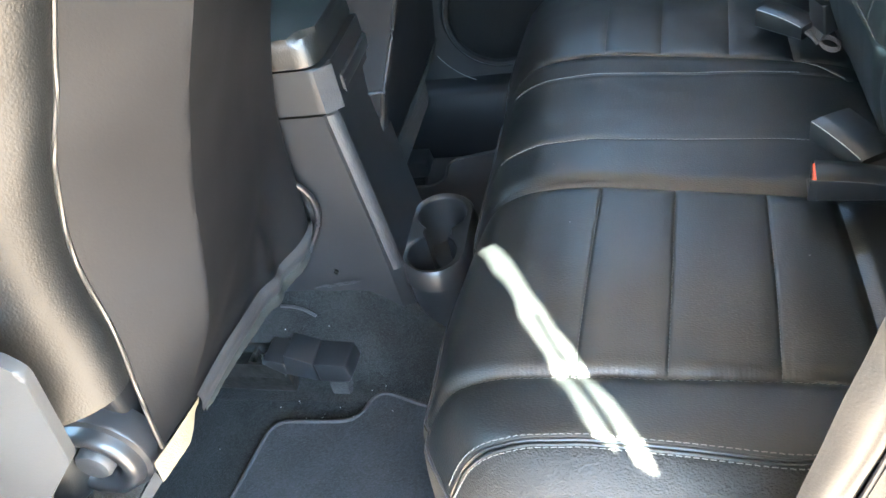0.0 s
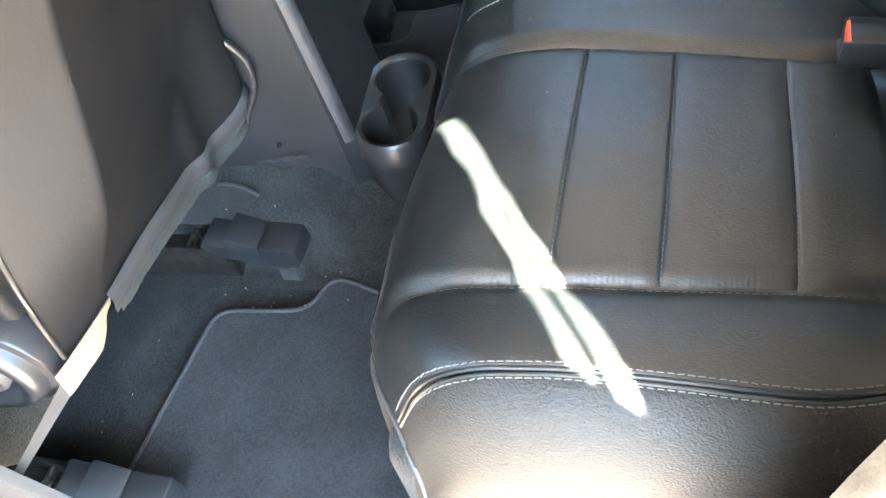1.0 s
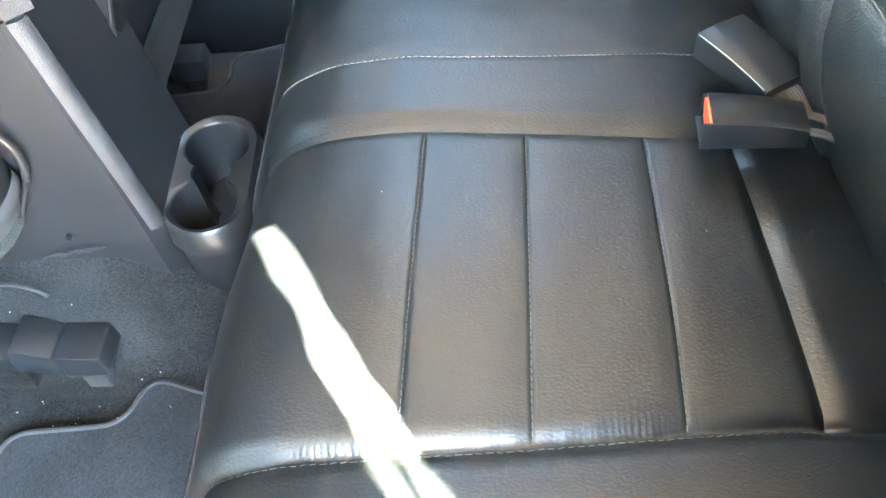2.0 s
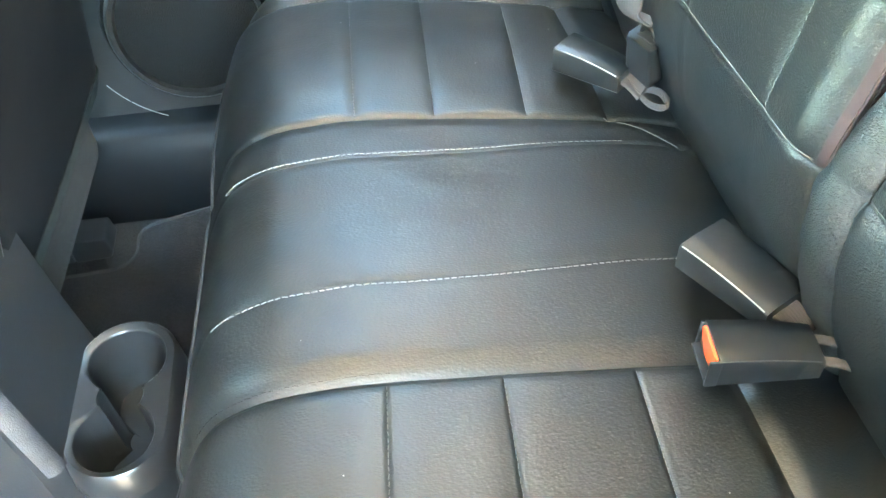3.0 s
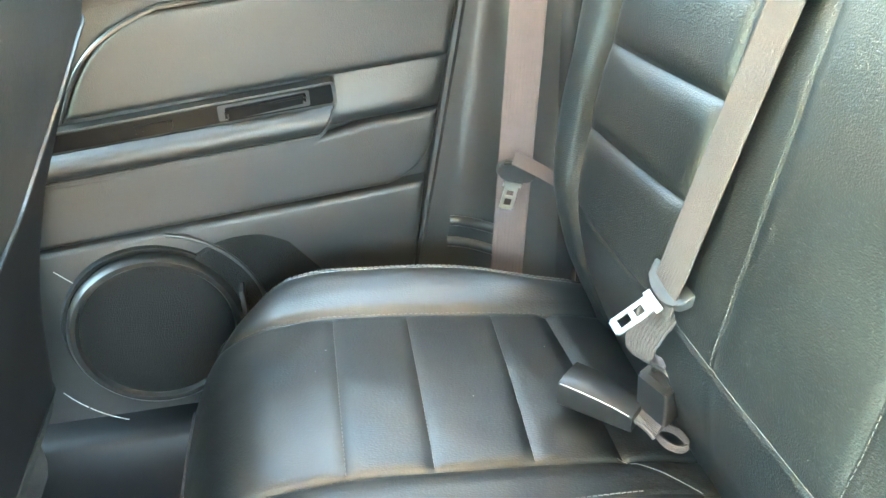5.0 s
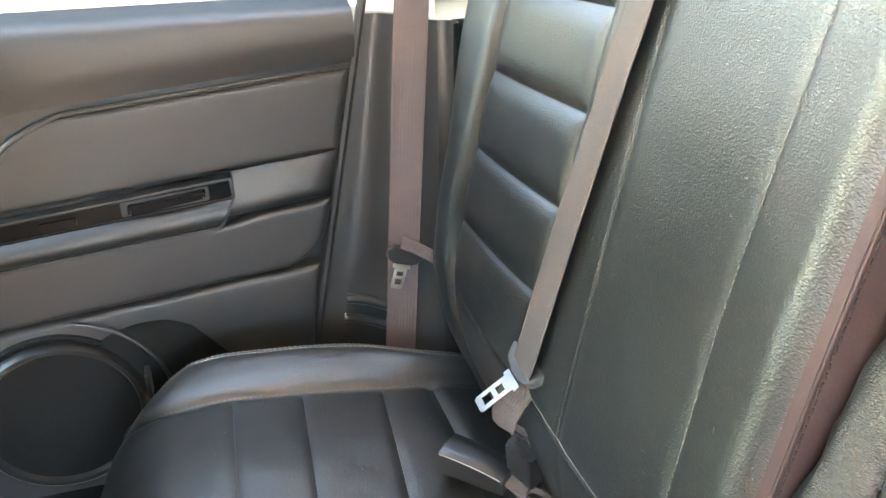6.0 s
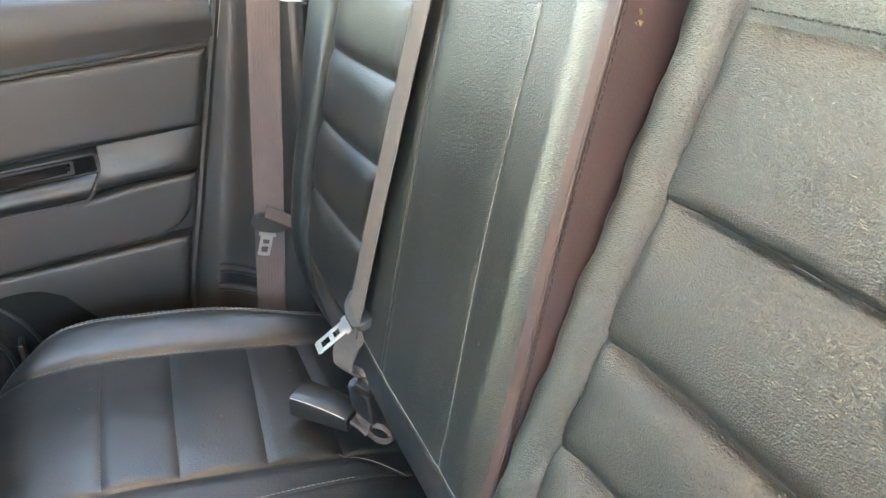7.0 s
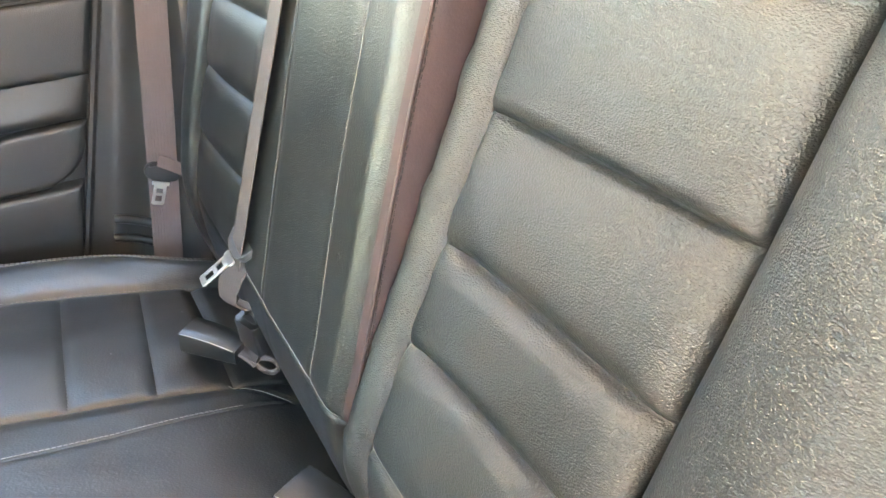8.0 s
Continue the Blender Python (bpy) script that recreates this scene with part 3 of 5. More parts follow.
def seat_backs():
    wide = thing("rear_seat_back", (0.45, 0.22, 0.33), "black leather rear seat back, wide part with stitched middle panel", "car seat", "rear seat backs")
    fine = 0.007

    def piece(name, fn, parent, q0, q1, z0, z1, mat=leather_lit_wide, tilt=None):
        us = dense(q0, q1, max(3, int((q1 - q0) / fine)))
        n = max(3, int((z1 - z0) / fine))
        e = lambda q, z: tilt(z, q) if tilt and z in (FAR_PLEATS + NEAR_PLEATS) else z
        part(name, sheet(lambda q, k: fn(q, e(q, z0) + (e(q, z1) - e(q, z0)) * k), us, [(v - z0) / (z1 - z0) for v in dense(z0, z1, n)]), mat, parent)

    piece("lower_band", back, wide, -0.128, 0.425, 0.33, 0.546)
    lines = (lambda z: -0.122, near_line, far_line, lambda z: 0.19)
    for a, b in zip(lines, lines[1:]):
        part("middle_panel", sheet(lambda k, z: back(a(z) + k * (b(z) - a(z)), z), dense(0, 1, 26), dense(0.546, 1.06, 73)), leather_lit_wide, wide)
    # Brown band paints the reddish ground's reflection on the leather edge.
    piece("edge_reflection", back, wide, -0.128, -0.122, 0.546, 1.06, brown_vinyl)
    zs = (0.546, *FAR_PLEATS, 1.06)
    for a, b in zip(zs, zs[1:]):
        piece("pleat", back, wide, 0.19, 0.425, a, b, tilt=far_pleat)
    piece("bolster", back, wide, 0.425, 0.64, 0.33, 1.06)
    # side face towards the narrow part
    def flank(k, z):
        p = back(-0.128, z)
        return p + Vector((0.11 * k, -0.006 * math.sin(math.pi * min(1, k * 1.4)) , 0.02 * k))
    part("side_panel", sheet(flank, spread(0, 1, 12), spread(0.33, 1.06, 60)), brown_vinyl, wide, "brown vinyl side panel")
    part("edge_piping", tube([back(-0.1285, z, 0.0) for z in spread(0.34, 1.05, 90)], 0.0016), brown_vinyl, wide)
    part("stitching", stitches([back(-0.1275, z, 0.0035) + Vector((0.006, -0.004, 0)) for z in spread(0.36, 1.04, 120)], 0.006, 0.004, 0.0006), black_thread, wide)
    part("stitching", stitches([back(near_line(z) - 0.003, z, 0.0009) for z in spread(0.55, 1.04, 120)], 0.0055, 0.0040, 0.00042), back_thread, wide, "row of pale stitches")
    part("stitching", stitches([back(far_line(z) + 0.003, z, 0.0007) for z in spread(0.55, 1.04, 120)], 0.0055, 0.0035, 0.0003), back_thread, wide)
    part("stitching", tube([back(q, 0.5485, 0.0006) for q in spread(-0.12, 0.19, 60)], 0.0005, sides=5), back_thread, wide)
    torn = bmesh.new()
    rnd = random.Random(5)
    for i in range(4):
        c = flank(0.10 + 0.05 * rnd.random(), 0.935 + 0.010 * rnd.random()) + Vector((0, -0.0012, 0))
        block(-0.0022, 0.0022, -0.0006, 0.0006, -0.0008, 0.0008, 0.0003, torn, Matrix.Translation(c) @ pose(0, 0, 0, rnd.uniform(-30, 30), rnd.uniform(0, 70), rnd.uniform(-30, 30)), 1)
    part("torn_spot", torn, foam, wide, "torn spot with pale foam")
    part("fleck", block(-0.0005, 0.0005, -0.0008, 0.0008, -0.0022, 0.0022, 0.0003, turn=Matrix.Translation(back(-0.080, 0.686, 0.0005))), strip_gray, wide)
    rear = block(0.60, 0.64, -0.12, 0.57, 0.20, 1.05, 0.02)
    part("back_shell", rear, plastic, wide)

    slim = thing("rear_seat_back", (0.47, -0.38, 0.33), "black leather rear seat back, narrow part leaning further back", "car seat", "rear seat backs")
    piece("lower_band", near_back, slim, -0.412, -0.171, 0.33, 0.55, leather_lit_near)
    zs = (0.55, *NEAR_PLEATS, 1.06)
    for a, b in zip(zs, zs[1:]):
        piece("pleat", near_back, slim, -0.412, -0.171, a, b, leather_lit_near, tilt=near_pleat)
    piece("inner_bolster", near_back, slim, -0.171, -0.120, 0.33, 1.06, leather_lit_near)
    piece("outer_bolster", near_back, slim, -0.66, -0.412, 0.33, 1.06, leather_lit_near)
    part("stitching", tube([near_back(q, 0.553, 0.0006) for q in spread(-0.40, -0.17, 50)], 0.0005, sides=5), back_thread, slim)
    part("stitching", stitches([near_back(q, near_pleat(NEAR_PLEATS[3], q) + 0.006, 0.001) for q in spread(-0.40, -0.18, 60)], 0.006, 0.0042, 0.0006), black_thread, slim)
    part("back_shell", block(0.64, 0.68, -0.60, -0.15, 0.20, 1.05, 0.02), plastic, slim)


seat_backs()


# ---- front seats ----
FRONT = [(0.24, -0.362), (0.30, -0.380), (0.36, -0.372), (0.48, -0.338), (0.60, -0.304), (0.69, -0.268), (0.78, -0.225), (0.85, -0.188), (0.95, -0.145), (1.05, -0.115)]


def front_back(y, z, lift=0.0):
    """A place on the rear of the driver's seat back."""
    x = curve(FRONT, z)
    fold = -0.380 - 0.036 * smooth(0.57, 0.34, z) + 0.003 * math.sin(z * 23)
    g = lift - 0.74 * max(0.0, fold - y) * smooth(0.30, 0.46, z) * (1 + 0.12 * math.sin(z * 11))
    g += 0.12 * max(0.0, min(-0.08 - y, -0.08 - fold)) * smooth(0.30, 0.46, z)
    g += 0.036 * smooth(-0.17, -0.08, y) * smooth(0.54, 0.31, z) + 0.006 * smooth(-0.17, -0.08, y)
    g -= 0.012 * smooth(-0.078, -0.06, y) ** 2
    g += 0.003 * noise.noise((y * 5, z * 4, 3.1)) + 0.0012 * noise.noise((y * 14, z * 12, 8.1))
    g += 0.012 * math.exp(-(((y + 0.17) / 0.02) ** 2)) * smooth(0.42, 0.33, z)
    return Vector((x + g, y + (0.017 * smooth(0.40, 0.54, z) + 0.011 * smooth(0.70, 0.78, z)) * max(0.0, min(1.0, (-0.37 - y) / 0.115)), z))


def hem_z(y):
    return curve([(-0.55, 0.342), (-0.50, 0.333), (-0.41, 0.322), (-0.31, 0.307), (-0.18, 0.287), (-0.12, 0.290), (-0.06, 0.318)], y)


def driver_seat():
    seat = thing("front_seat", (-0.55, -0.32, 0.0), "driver seat seen from behind, dark vinyl back panel with piping", "car seat", "front seats")
    ys = [-0.485, -0.475, -0.46, -0.45, *spread(-0.44, -0.34, 26), *spread(-0.33, -0.06, 36)]
    part("back_panel", sheet(lambda y, k: front_back(y, hem_z(y) + k * (1.05 - hem_z(y))), ys, spread(0, 1, 80)), vinyl, seat)

    def wing(k, z):
        p = front_back(-0.485, z)
        wave = 0.012 * math.sin((z - 0.45) * 12)
        return p + Vector((0.014 * math.sin(math.pi * min(1, k * 2.2)) - 0.30 * k**1.6, -0.100 * math.sin(min(1.0, k * 1.3) * math.pi / 2) - wave * k, 0.0))
    part("side_bolster", sheet(wing, spread(0, 1, 26), spread(0.452, 1.05, 62)), bolster_leather, seat, "gray leather side bolster")
    part("side_bolster_base", sheet(lambda k, v: wing(k, 0.452) + Vector((-0.02 * v, 0.05 * v, 0.012 * v)), spread(0, 1, 26), spread(0, 1, 6)), bolster_leather, seat)
    part("edge_piping", tube([front_back(-0.485, z, 0.002) for z in spread(0.336, 1.05, 80)], 0.0026), leather, seat)

    def inner(k, z):
        p = front_back(-0.06, z)
        return p + Vector((-0.28 * k, 0.012 * math.sin(math.pi * k), 0))
    part("side_bolster", sheet(inner, spread(0, 1, 14), spread(0.25, 1.05, 50)), leather, seat)
    # folded hem and felt strip under the back panel
    def hem(y, k):
        p = front_back(y, hem_z(y) + 0.013, 0.0025)
        return p + Vector((0.003 * math.sin(math.pi * min(1, 1.3 * k)) + 0.001 - 0.005 * k, 0, -0.033 * k))
    part("hem", sheet(hem, spread(-0.41, -0.06, 60), spread(0, 1, 8)), hem_vinyl, seat, "folded gray vinyl hem")
    frayed = lambda y, k: front_back(y, hem_z(y)) + Vector((-0.003 - 0.004 * k, 0, -0.018 - (0.021 + 0.003 * noise.noise((y * 60, 3.1, 0)) + 0.002 * noise.noise((y * 210, 1.1, 0))) * k))
    part("felt_strip", sheet(frayed, spread(-0.395, -0.075, 110), spread(0, 1, 6)), felt, seat, "frayed gray felt strip")
    # Outer end of the strip, coloured as if the sun lay on it.
    part("felt_strip", sheet(lambda y, k: front_back(y, hem_z(y)) + Vector((0.004 - 0.006 * k, 0, 0.002 - ((0.012 + 0.026 * smooth(-0.405, -0.45, y)) + 0.002 * noise.noise((y * 90, 5.1, 0))) * k)), spread(-0.506, -0.405, 40), spread(0, 1, 8)), cloth_sunlit, seat, "strip end with sunlight put into its colour")
    part("flap", sheet(lambda u, k: Vector((-0.398 - 0.022 * u, -0.495 - 0.085 * u, 0.302 - 0.022 * u - 0.020 * k * (1 - 0.4 * u))), spread(0, 1, 14), spread(0, 1, 5)), plastic_gray, seat, "gray hanging flap")
    part("seat_base", block(-0.95, -0.50, -0.54, -0.10, 0.16, 0.28, 0.03), carpet, seat)
    part("seat_cushion", block(-1.0, -0.47, -0.55, -0.08, 0.26, 0.42, 0.05), leather, seat)
    part("seat_core", block(-0.60, -0.405, -0.478, -0.085, 0.31, 0.54, 0.012), vinyl, seat)
    bend = [curve([(0, -0.352, -0.078, 0.402), (0.25, -0.331, -0.075, 0.383), (0.5, -0.319, -0.073, 0.352), (0.75, -0.326, -0.075, 0.312), (1.0, -0.352, -0.085, 0.268)], k) for k in spread(0, 1, 20)]
    part("inner_trim", tube(bend, 0.0048, sides=10), plastic_smooth, seat, "curved black plastic trim")
    # outer recliner cover: turned rings
    hub = (-0.452, -0.495, 0.335)
    cover = lathe([(0.064, -0.03), (0.064, 0.0), (0.0625, 0.003), (0.0565, 0.0055), (0.0555, 0.008), (0.054, 0.014), (0.0515, 0.019), (0.047, 0.0215), (0.040, 0.0205), (0.034, 0.016), (0.0315, 0.008), (0.031, -0.004), (0.022, -0.004)], hub, (0, -1, 0), 72)
    rec = part("recliner_cover", cover, plastic_smooth, seat, "ringed black plastic recliner cover")
    part("hub", lathe([(0.022, -0.006), (0.022, 0.016), (0.019, 0.020), (0.0005, 0.021)], hub, (0, -1, 0), 40), plastic_gray, rec, "smooth gray recliner hub")
    shield = prism(rounded([(-0.62, 0.20), (-0.36, 0.20), (-0.43, 0.345), (-0.428, 0.39), (-0.352, 0.472), (-0.329, 0.589), (-0.345, 0.607), (-0.62, 0.63)], 0.008), 0, 0.012, 0.004, turn=pose(0, -0.583, 0, 90, 0, 0))
    part("hair", tube([(-0.372 + 0.032 * k, -0.584, 0.603 - 0.017 * k - 0.003 * math.sin(3 * k)) for k in spread(0, 1, 8)], 0.0004, sides=5), pale_line, seat)
    part("side_shield", shield, plastic_gray, seat, "smooth gray plastic side shield")
    part("wire_loop", tube([(-0.397, -0.524 - 0.012 * math.cos(a), 0.459 + 0.009 * math.sin(a)) for a in spread(0, 2 * math.pi, 20)[:-1]], 0.0007, closed=True), dark_metal, seat, "thin wire loop")


driver_seat()

PASS = [(0.24, -0.262), (0.30, -0.256), (0.45, -0.232), (0.56, -0.198), (0.63, -0.167), (0.73, -0.121), (0.81, -0.099), (0.95, -0.085), (1.02, -0.085)]


def pass_back(y, z, lift=0.0):
    x = curve(PASS, z)
    g = lift - 0.02 * smooth(0.50, 0.555, y) ** 2 - 0.006 * smooth(0.09, 0.073, y) ** 2
    g += 0.003 * noise.noise((y * 5, z * 4, 13.1)) + 0.016 * smooth(0.30, 0.50, z) * smooth(0.42, 0.10, y)
    return Vector((x + g, y + 0.034 * smooth(0.43, 0.53, z) * smooth(0.25, 0.074, y), z))


def passenger_seat():
    seat = thing("front_seat", (-0.45, 0.32, 0.0), "passenger seat seen from behind, dark vinyl back and leather shoulders", "car seat", "front seats")
    top = lambda y: 0.64 + 0.12 * smooth(0.30, 0.54, y)
    low = lambda y: 0.312 - 0.02 * (y - 0.08)
    ys = spread(0.074, 0.555, 40)
    part("back_panel", sheet(lambda y, k: pass_back(y, low(y) + k * (top(y) - low(y))), ys, spread(0, 1, 50)), shaded_vinyl, seat)
    part("back_cover", sheet(lambda y, k: pass_back(y, top(y) + k * (1.02 - top(y)), 0.004), ys, spread(0, 1, 30)), leather, seat, "gray leather upper cover")
    part("edge_piping", tube([pass_back(y, top(y), 0.005) for y in ys], 0.003), leather, seat)
    part("edge_piping", tube([pass_back(0.074, z, 0.002) for z in spread(0.30, 1.0, 50)], 0.003), leather, seat)
    def inner(k, z):
        p = pass_back(0.074, z)
        return p + Vector((-0.30 * k, -0.012 * math.sin(math.pi * k), 0))
    part("side_bolster", sheet(inner, spread(0, 1, 14), spread(0.44, 1.02, 40)), shaded_vinyl, seat, "side bolster, darkened in colour against doorway light")
    part("side_piping", tube([inner(k, 0.442) + Vector((0.001, -0.002, 0)) for k in spread(0, 1, 20)], 0.0024), leather, seat)
    part("side_trim", sheet(inner, spread(0, 1, 14), spread(0.27, 0.44, 12)), shaded_vinyl, seat)
    def outer(k, z):
        p = pass_back(0.555, z)
        return p + Vector((-0.25 * k, 0.02 * math.sin(math.pi * k), 0))
    part("side_bolster", sheet(outer, spread(0, 1, 14), spread(0.27, 1.02, 40)), leather, seat)
    part("hem", sheet(lambda y, k: pass_back(y, low(y)) + Vector((0.003 - 0.012 * k, 0, -0.032 * k)), spread(0.09, 0.55, 40), spread(0, 1, 6)), felt, seat, "frayed gray felt hem")
    part("seat_base", block(-0.80, -0.30, 0.10, 0.55, 0.14, 0.30, 0.03), carpet, seat)
    part("seat_core", block(-0.56, -0.30, 0.10, 0.54, 0.30, 0.94, 0.05), leather, seat)
    part("seat_cushion", block(-0.95, -0.40, 0.09, 0.57, 0.26, 0.42, 0.05), leather, seat)


passenger_seat()


def tunnel(x, y):
    """Height of the carpet over the floor tunnel."""
    return 0.176 * smooth(0.163, 0.088, abs(y - 0.03)) * (1 - 0.68 * smooth(-0.30, -0.12, x))


# ---- centre console with cup holders ----
def console():
    con = thing("centre_console", (-0.4, 0.03, 0.0), "black plastic centre console with lidded armrest and cup holders", "console")
    yl, yr = -0.060, 0.128
    # body: lofted sections along z, sloping rear face
    def body(k, z):
        rear = -0.226 - 0.09 * (z - 0.2)
        flare = 0.012 * smooth(0.3, 0.05, z)
        pts = [(-0.95, yl - flare), (rear - 0.016, yl - flare), (rear, yl + 0.016 - flare), (rear, yr - 0.016 + flare), (rear - 0.016, yr + flare), (-0.95, yr + flare)]
        i = min(4, int(k))
        f = k - i
        a, b = pts[i], pts[i + 1]
        return Vector((a[0] + (b[0] - a[0]) * f, a[1] + (b[1] - a[1]) * f, z))
    zs = spread(0.0, 0.487, 24)
    part("body", sheet(body, [0, 0.5, 0.9, 0.97, 1.0, 2.0, 2.03, 2.5, 2.97, 3.0, 4.0, 4.03, 5.0], zs), plastic, con)
    # raised pale strip on the near rear edge
    def strip(k, z):
        rear = -0.226 - 0.09 * (z - 0.2)
        return Vector((rear - 0.010 + 0.014 * k, yl - 0.001 + 0.015 * k, z)) + Vector((0.003, -0.003, 0)) * math.sin(math.pi * k)
    part("corner_strip", sheet(strip, spread(0, 1, 6), spread(0.205, 0.487, 20)), strip_gray, con, "scuffed gray corner strip")
    # armrest bin and lid
    def ring(z, grow, back_x):
        return rounded([(-0.80, yl - grow), (back_x, yl - grow), (back_x, yr + grow), (-0.80, yr + grow)], 0.03)
    part("bin", prism(ring(0, -0.001, -0.243), 0.490, 0.556, 0.004), plastic, con)
    part("lid", prism(ring(0, 0.001, -0.252), 0.560, 0.602, 0.018), leather, con, "padded black lid")
    latch = block(-0.246, -0.239, -0.022, 0.105, 0.503, 0.526, 0.003)
    lt = part("latch", latch, plastic_smooth, con)
    part("latch_edge", tube([(-0.2385, -0.024, z) for z in spread(0.503, 0.516, 4)] + [(-0.2385, -0.017, 0.516)], 0.0009), strip_gray, lt, "lighter gray latch edge")
    part("corner_strip", sheet(lambda k, z: Vector((-0.262 + 0.021 * k - 0.002, yl + 0.001 + 0.019 * k, z)) + Vector((0.004, -0.004, 0)), spread(0, 1, 5), spread(0.491, 0.555, 8)), strip_gray, con, "scuffed gray corner strip")
    scuff = bmesh.new()
    rnd = random.Random(3)
    for i in range(26):
        k = rnd.random()
        c = Vector((-0.372 + 0.078 * k, yl - 0.0075 - 0.004, 0.180 + 0.012 * k + rnd.uniform(-0.004, 0.004) * math.sin(math.pi * k)))
        block(-0.004, 0.004, -0.0004, 0.0004, -0.0012, 0.0012, 0.0004, scuff, Matrix.Translation(c) @ pose(0, 0, 0, 0, rnd.uniform(-20, 10), 0), 1)
    part("scuff", scuff, strip_gray, con, "gray scuff by the console's foot")
    part("trim_end", tube([(-0.436 + 0.062 * k, yl - 0.030 - 0.012 * k**2, 0.158 - 0.012 * k**3) for k in spread(0, 1, 14)], 0.0026, sides=8), strip_gray, con, "scuffed gray trim end over the carpet")
    part("screw", lathe([(0.0005, -0.001), (0.004, -0.001), (0.004, 0.002)], (-0.33, yl - 0.006, 0.209), (0, -1, 0), 12), dark_metal, con)
    # cup holder: block with two wells
    cups = [(-0.181, 0.072, 0.041), (-0.183, -0.020, 0.040)]
    holder = bmesh.new()
    n = 96
    def well(i, shrink, z):
        # figure-of-eight opening
        a = 2 * math.pi * i / n
        best = 0.0
        d = Vector((math.cos(a), math.sin(a)))
        o = Vector((-0.182, 0.027))
        for cx, cy, r in (*cups, (-0.182, 0.027, 0.023)):
            r -= shrink
            m = Vector((cx, cy)) - o
            b = m.dot(d)
            disc = b * b - m.dot(m) + r * r
            if disc > 0:
                best = max(best, b + math.sqrt(disc))
        return Vector((o.x + d.x * best, o.y + d.y * best, z))
    def outer(i, grow, z):
        a = 2 * math.pi * i / n
        best = 0.0
        d = Vector((math.cos(a), math.sin(a)))
        o = Vector((-0.182, 0.027))
        for cy in spread(-0.018, 0.072, 24):
            r = 0.053 + grow
            m = Vector((-0.180, cy)) - o
            b = m.dot(d)
            disc = b * b - m.dot(m) + r * r
            if disc > 0:
                best = max(best, b + math.sqrt(disc))
        return Vector((o.x + d.x * best, o.y + d.y * best, z))
    tilt = lambda p: Vector((p.x, p.y, p.z + 0.05 * (p.y - 0.03) - 0.05 * (p.x + 0.18)))
    wells = bmesh.new()
    rings = [[wells.verts.new(tilt(well(i, g, z))) for i in range(n)] for g, z in ((0.0005, 0.2045), (0.0015, 0.19), (0.003, 0.125), (0.007, 0.118))]
    for a, b in zip(rings, rings[1:]):
        for i in range(n):
            wells.faces.new((a[i], a[(i + 1) % n], b[(i + 1) % n], b[i]))
    hub = wells.verts.new(tilt(Vector((-0.182, 0.027, 0.118))))
    for i in range(n):
        wells.faces.new((rings[-1][i], rings[-1][(i + 1) % n], hub))
    levels = [lambda i: tilt(well(i, 0.001, 0.203)), lambda i: tilt(well(i, -0.001, 0.206)),
              lambda i: tilt(outer(i, -0.004, 0.208)), lambda i: tilt(outer(i, 0.0, 0.204)), lambda i: tilt(outer(i, 0.003, 0.172)), lambda i: tilt(outer(i, 0.0005, 0.170))]
    rings = [[holder.verts.new(f(i)) for i in range(n)] for f in levels]
    for a, b in zip(rings, rings[1:]):
        for i in range(n):
            holder.faces.new((a[i], a[(i + 1) % n], b[(i + 1) % n], b[i]))
    hold = part("cup_holder", holder, plastic_smooth, con, "smooth black double cup holder")
    part("well", wells, plastic, hold)
    skirt = bmesh.new()
    levels = [(0.002, 0.171), (-0.002, 0.168), (-0.004, 0.10), (-0.012, 0.0)]
    rings = [[skirt.verts.new(tilt(outer(i, g, z))) for i in range(n)] for g, z in levels]
    for a, b in zip(rings, rings[1:]):
        for i in range(n):
            skirt.faces.new((a[i], a[(i + 1) % n], b[(i + 1) % n], b[i]))
    part("skirt", skirt, plastic, hold)
    tun = sheet(lambda y, x: Vector((x, y, tunnel(x, y) + 0.004 * noise.noise((x * 14, y * 14, 2)))), spread(-0.16, 0.20, 40), spread(-0.95, -0.02, 50))
    solo("floor_tunnel", tun, carpet, "dark carpet over the floor tunnel beside the console", "floor", kind="structure")


console()


# ---- floor: mats, rails ----
def floor_mat(outline, at, label):
    m = thing("floor_mat", at, label, "floor mat", "floor mats")
    ring = rounded(outline, 0.03)
    part("carpet_pad", prism(ring, -0.010, 0.001), mat_pile, m)
    part("binding", tube([(x, y, 0.001) for x, y in ring], 0.0035, closed=True, sides=6), mat_edge, m, "dark gray stitched binding")


floor_mat([(-0.520, -0.62), (-0.483, -0.350), (-0.464, -0.205), (-0.319, -0.200), (-0.295, -0.134), (-0.205, -0.168), (-0.09, -0.18), (-0.07, -0.62)][::-1], (-0.3, -0.4, -0.01), "dark gray carpet floor mat behind the driver seat")
floor_mat([(-0.52, 0.42), (-0.307, 0.432), (-0.284, 0.460), (-0.290, 0.524), (-0.162, 0.558), (-0.07, 0.558), (-0.07, 0.20), (-0.205, 0.17), (-0.52, 0.20)][::-1], (-0.3, 0.4, -0.01), "dark gray carpet floor mat behind the passenger seat")


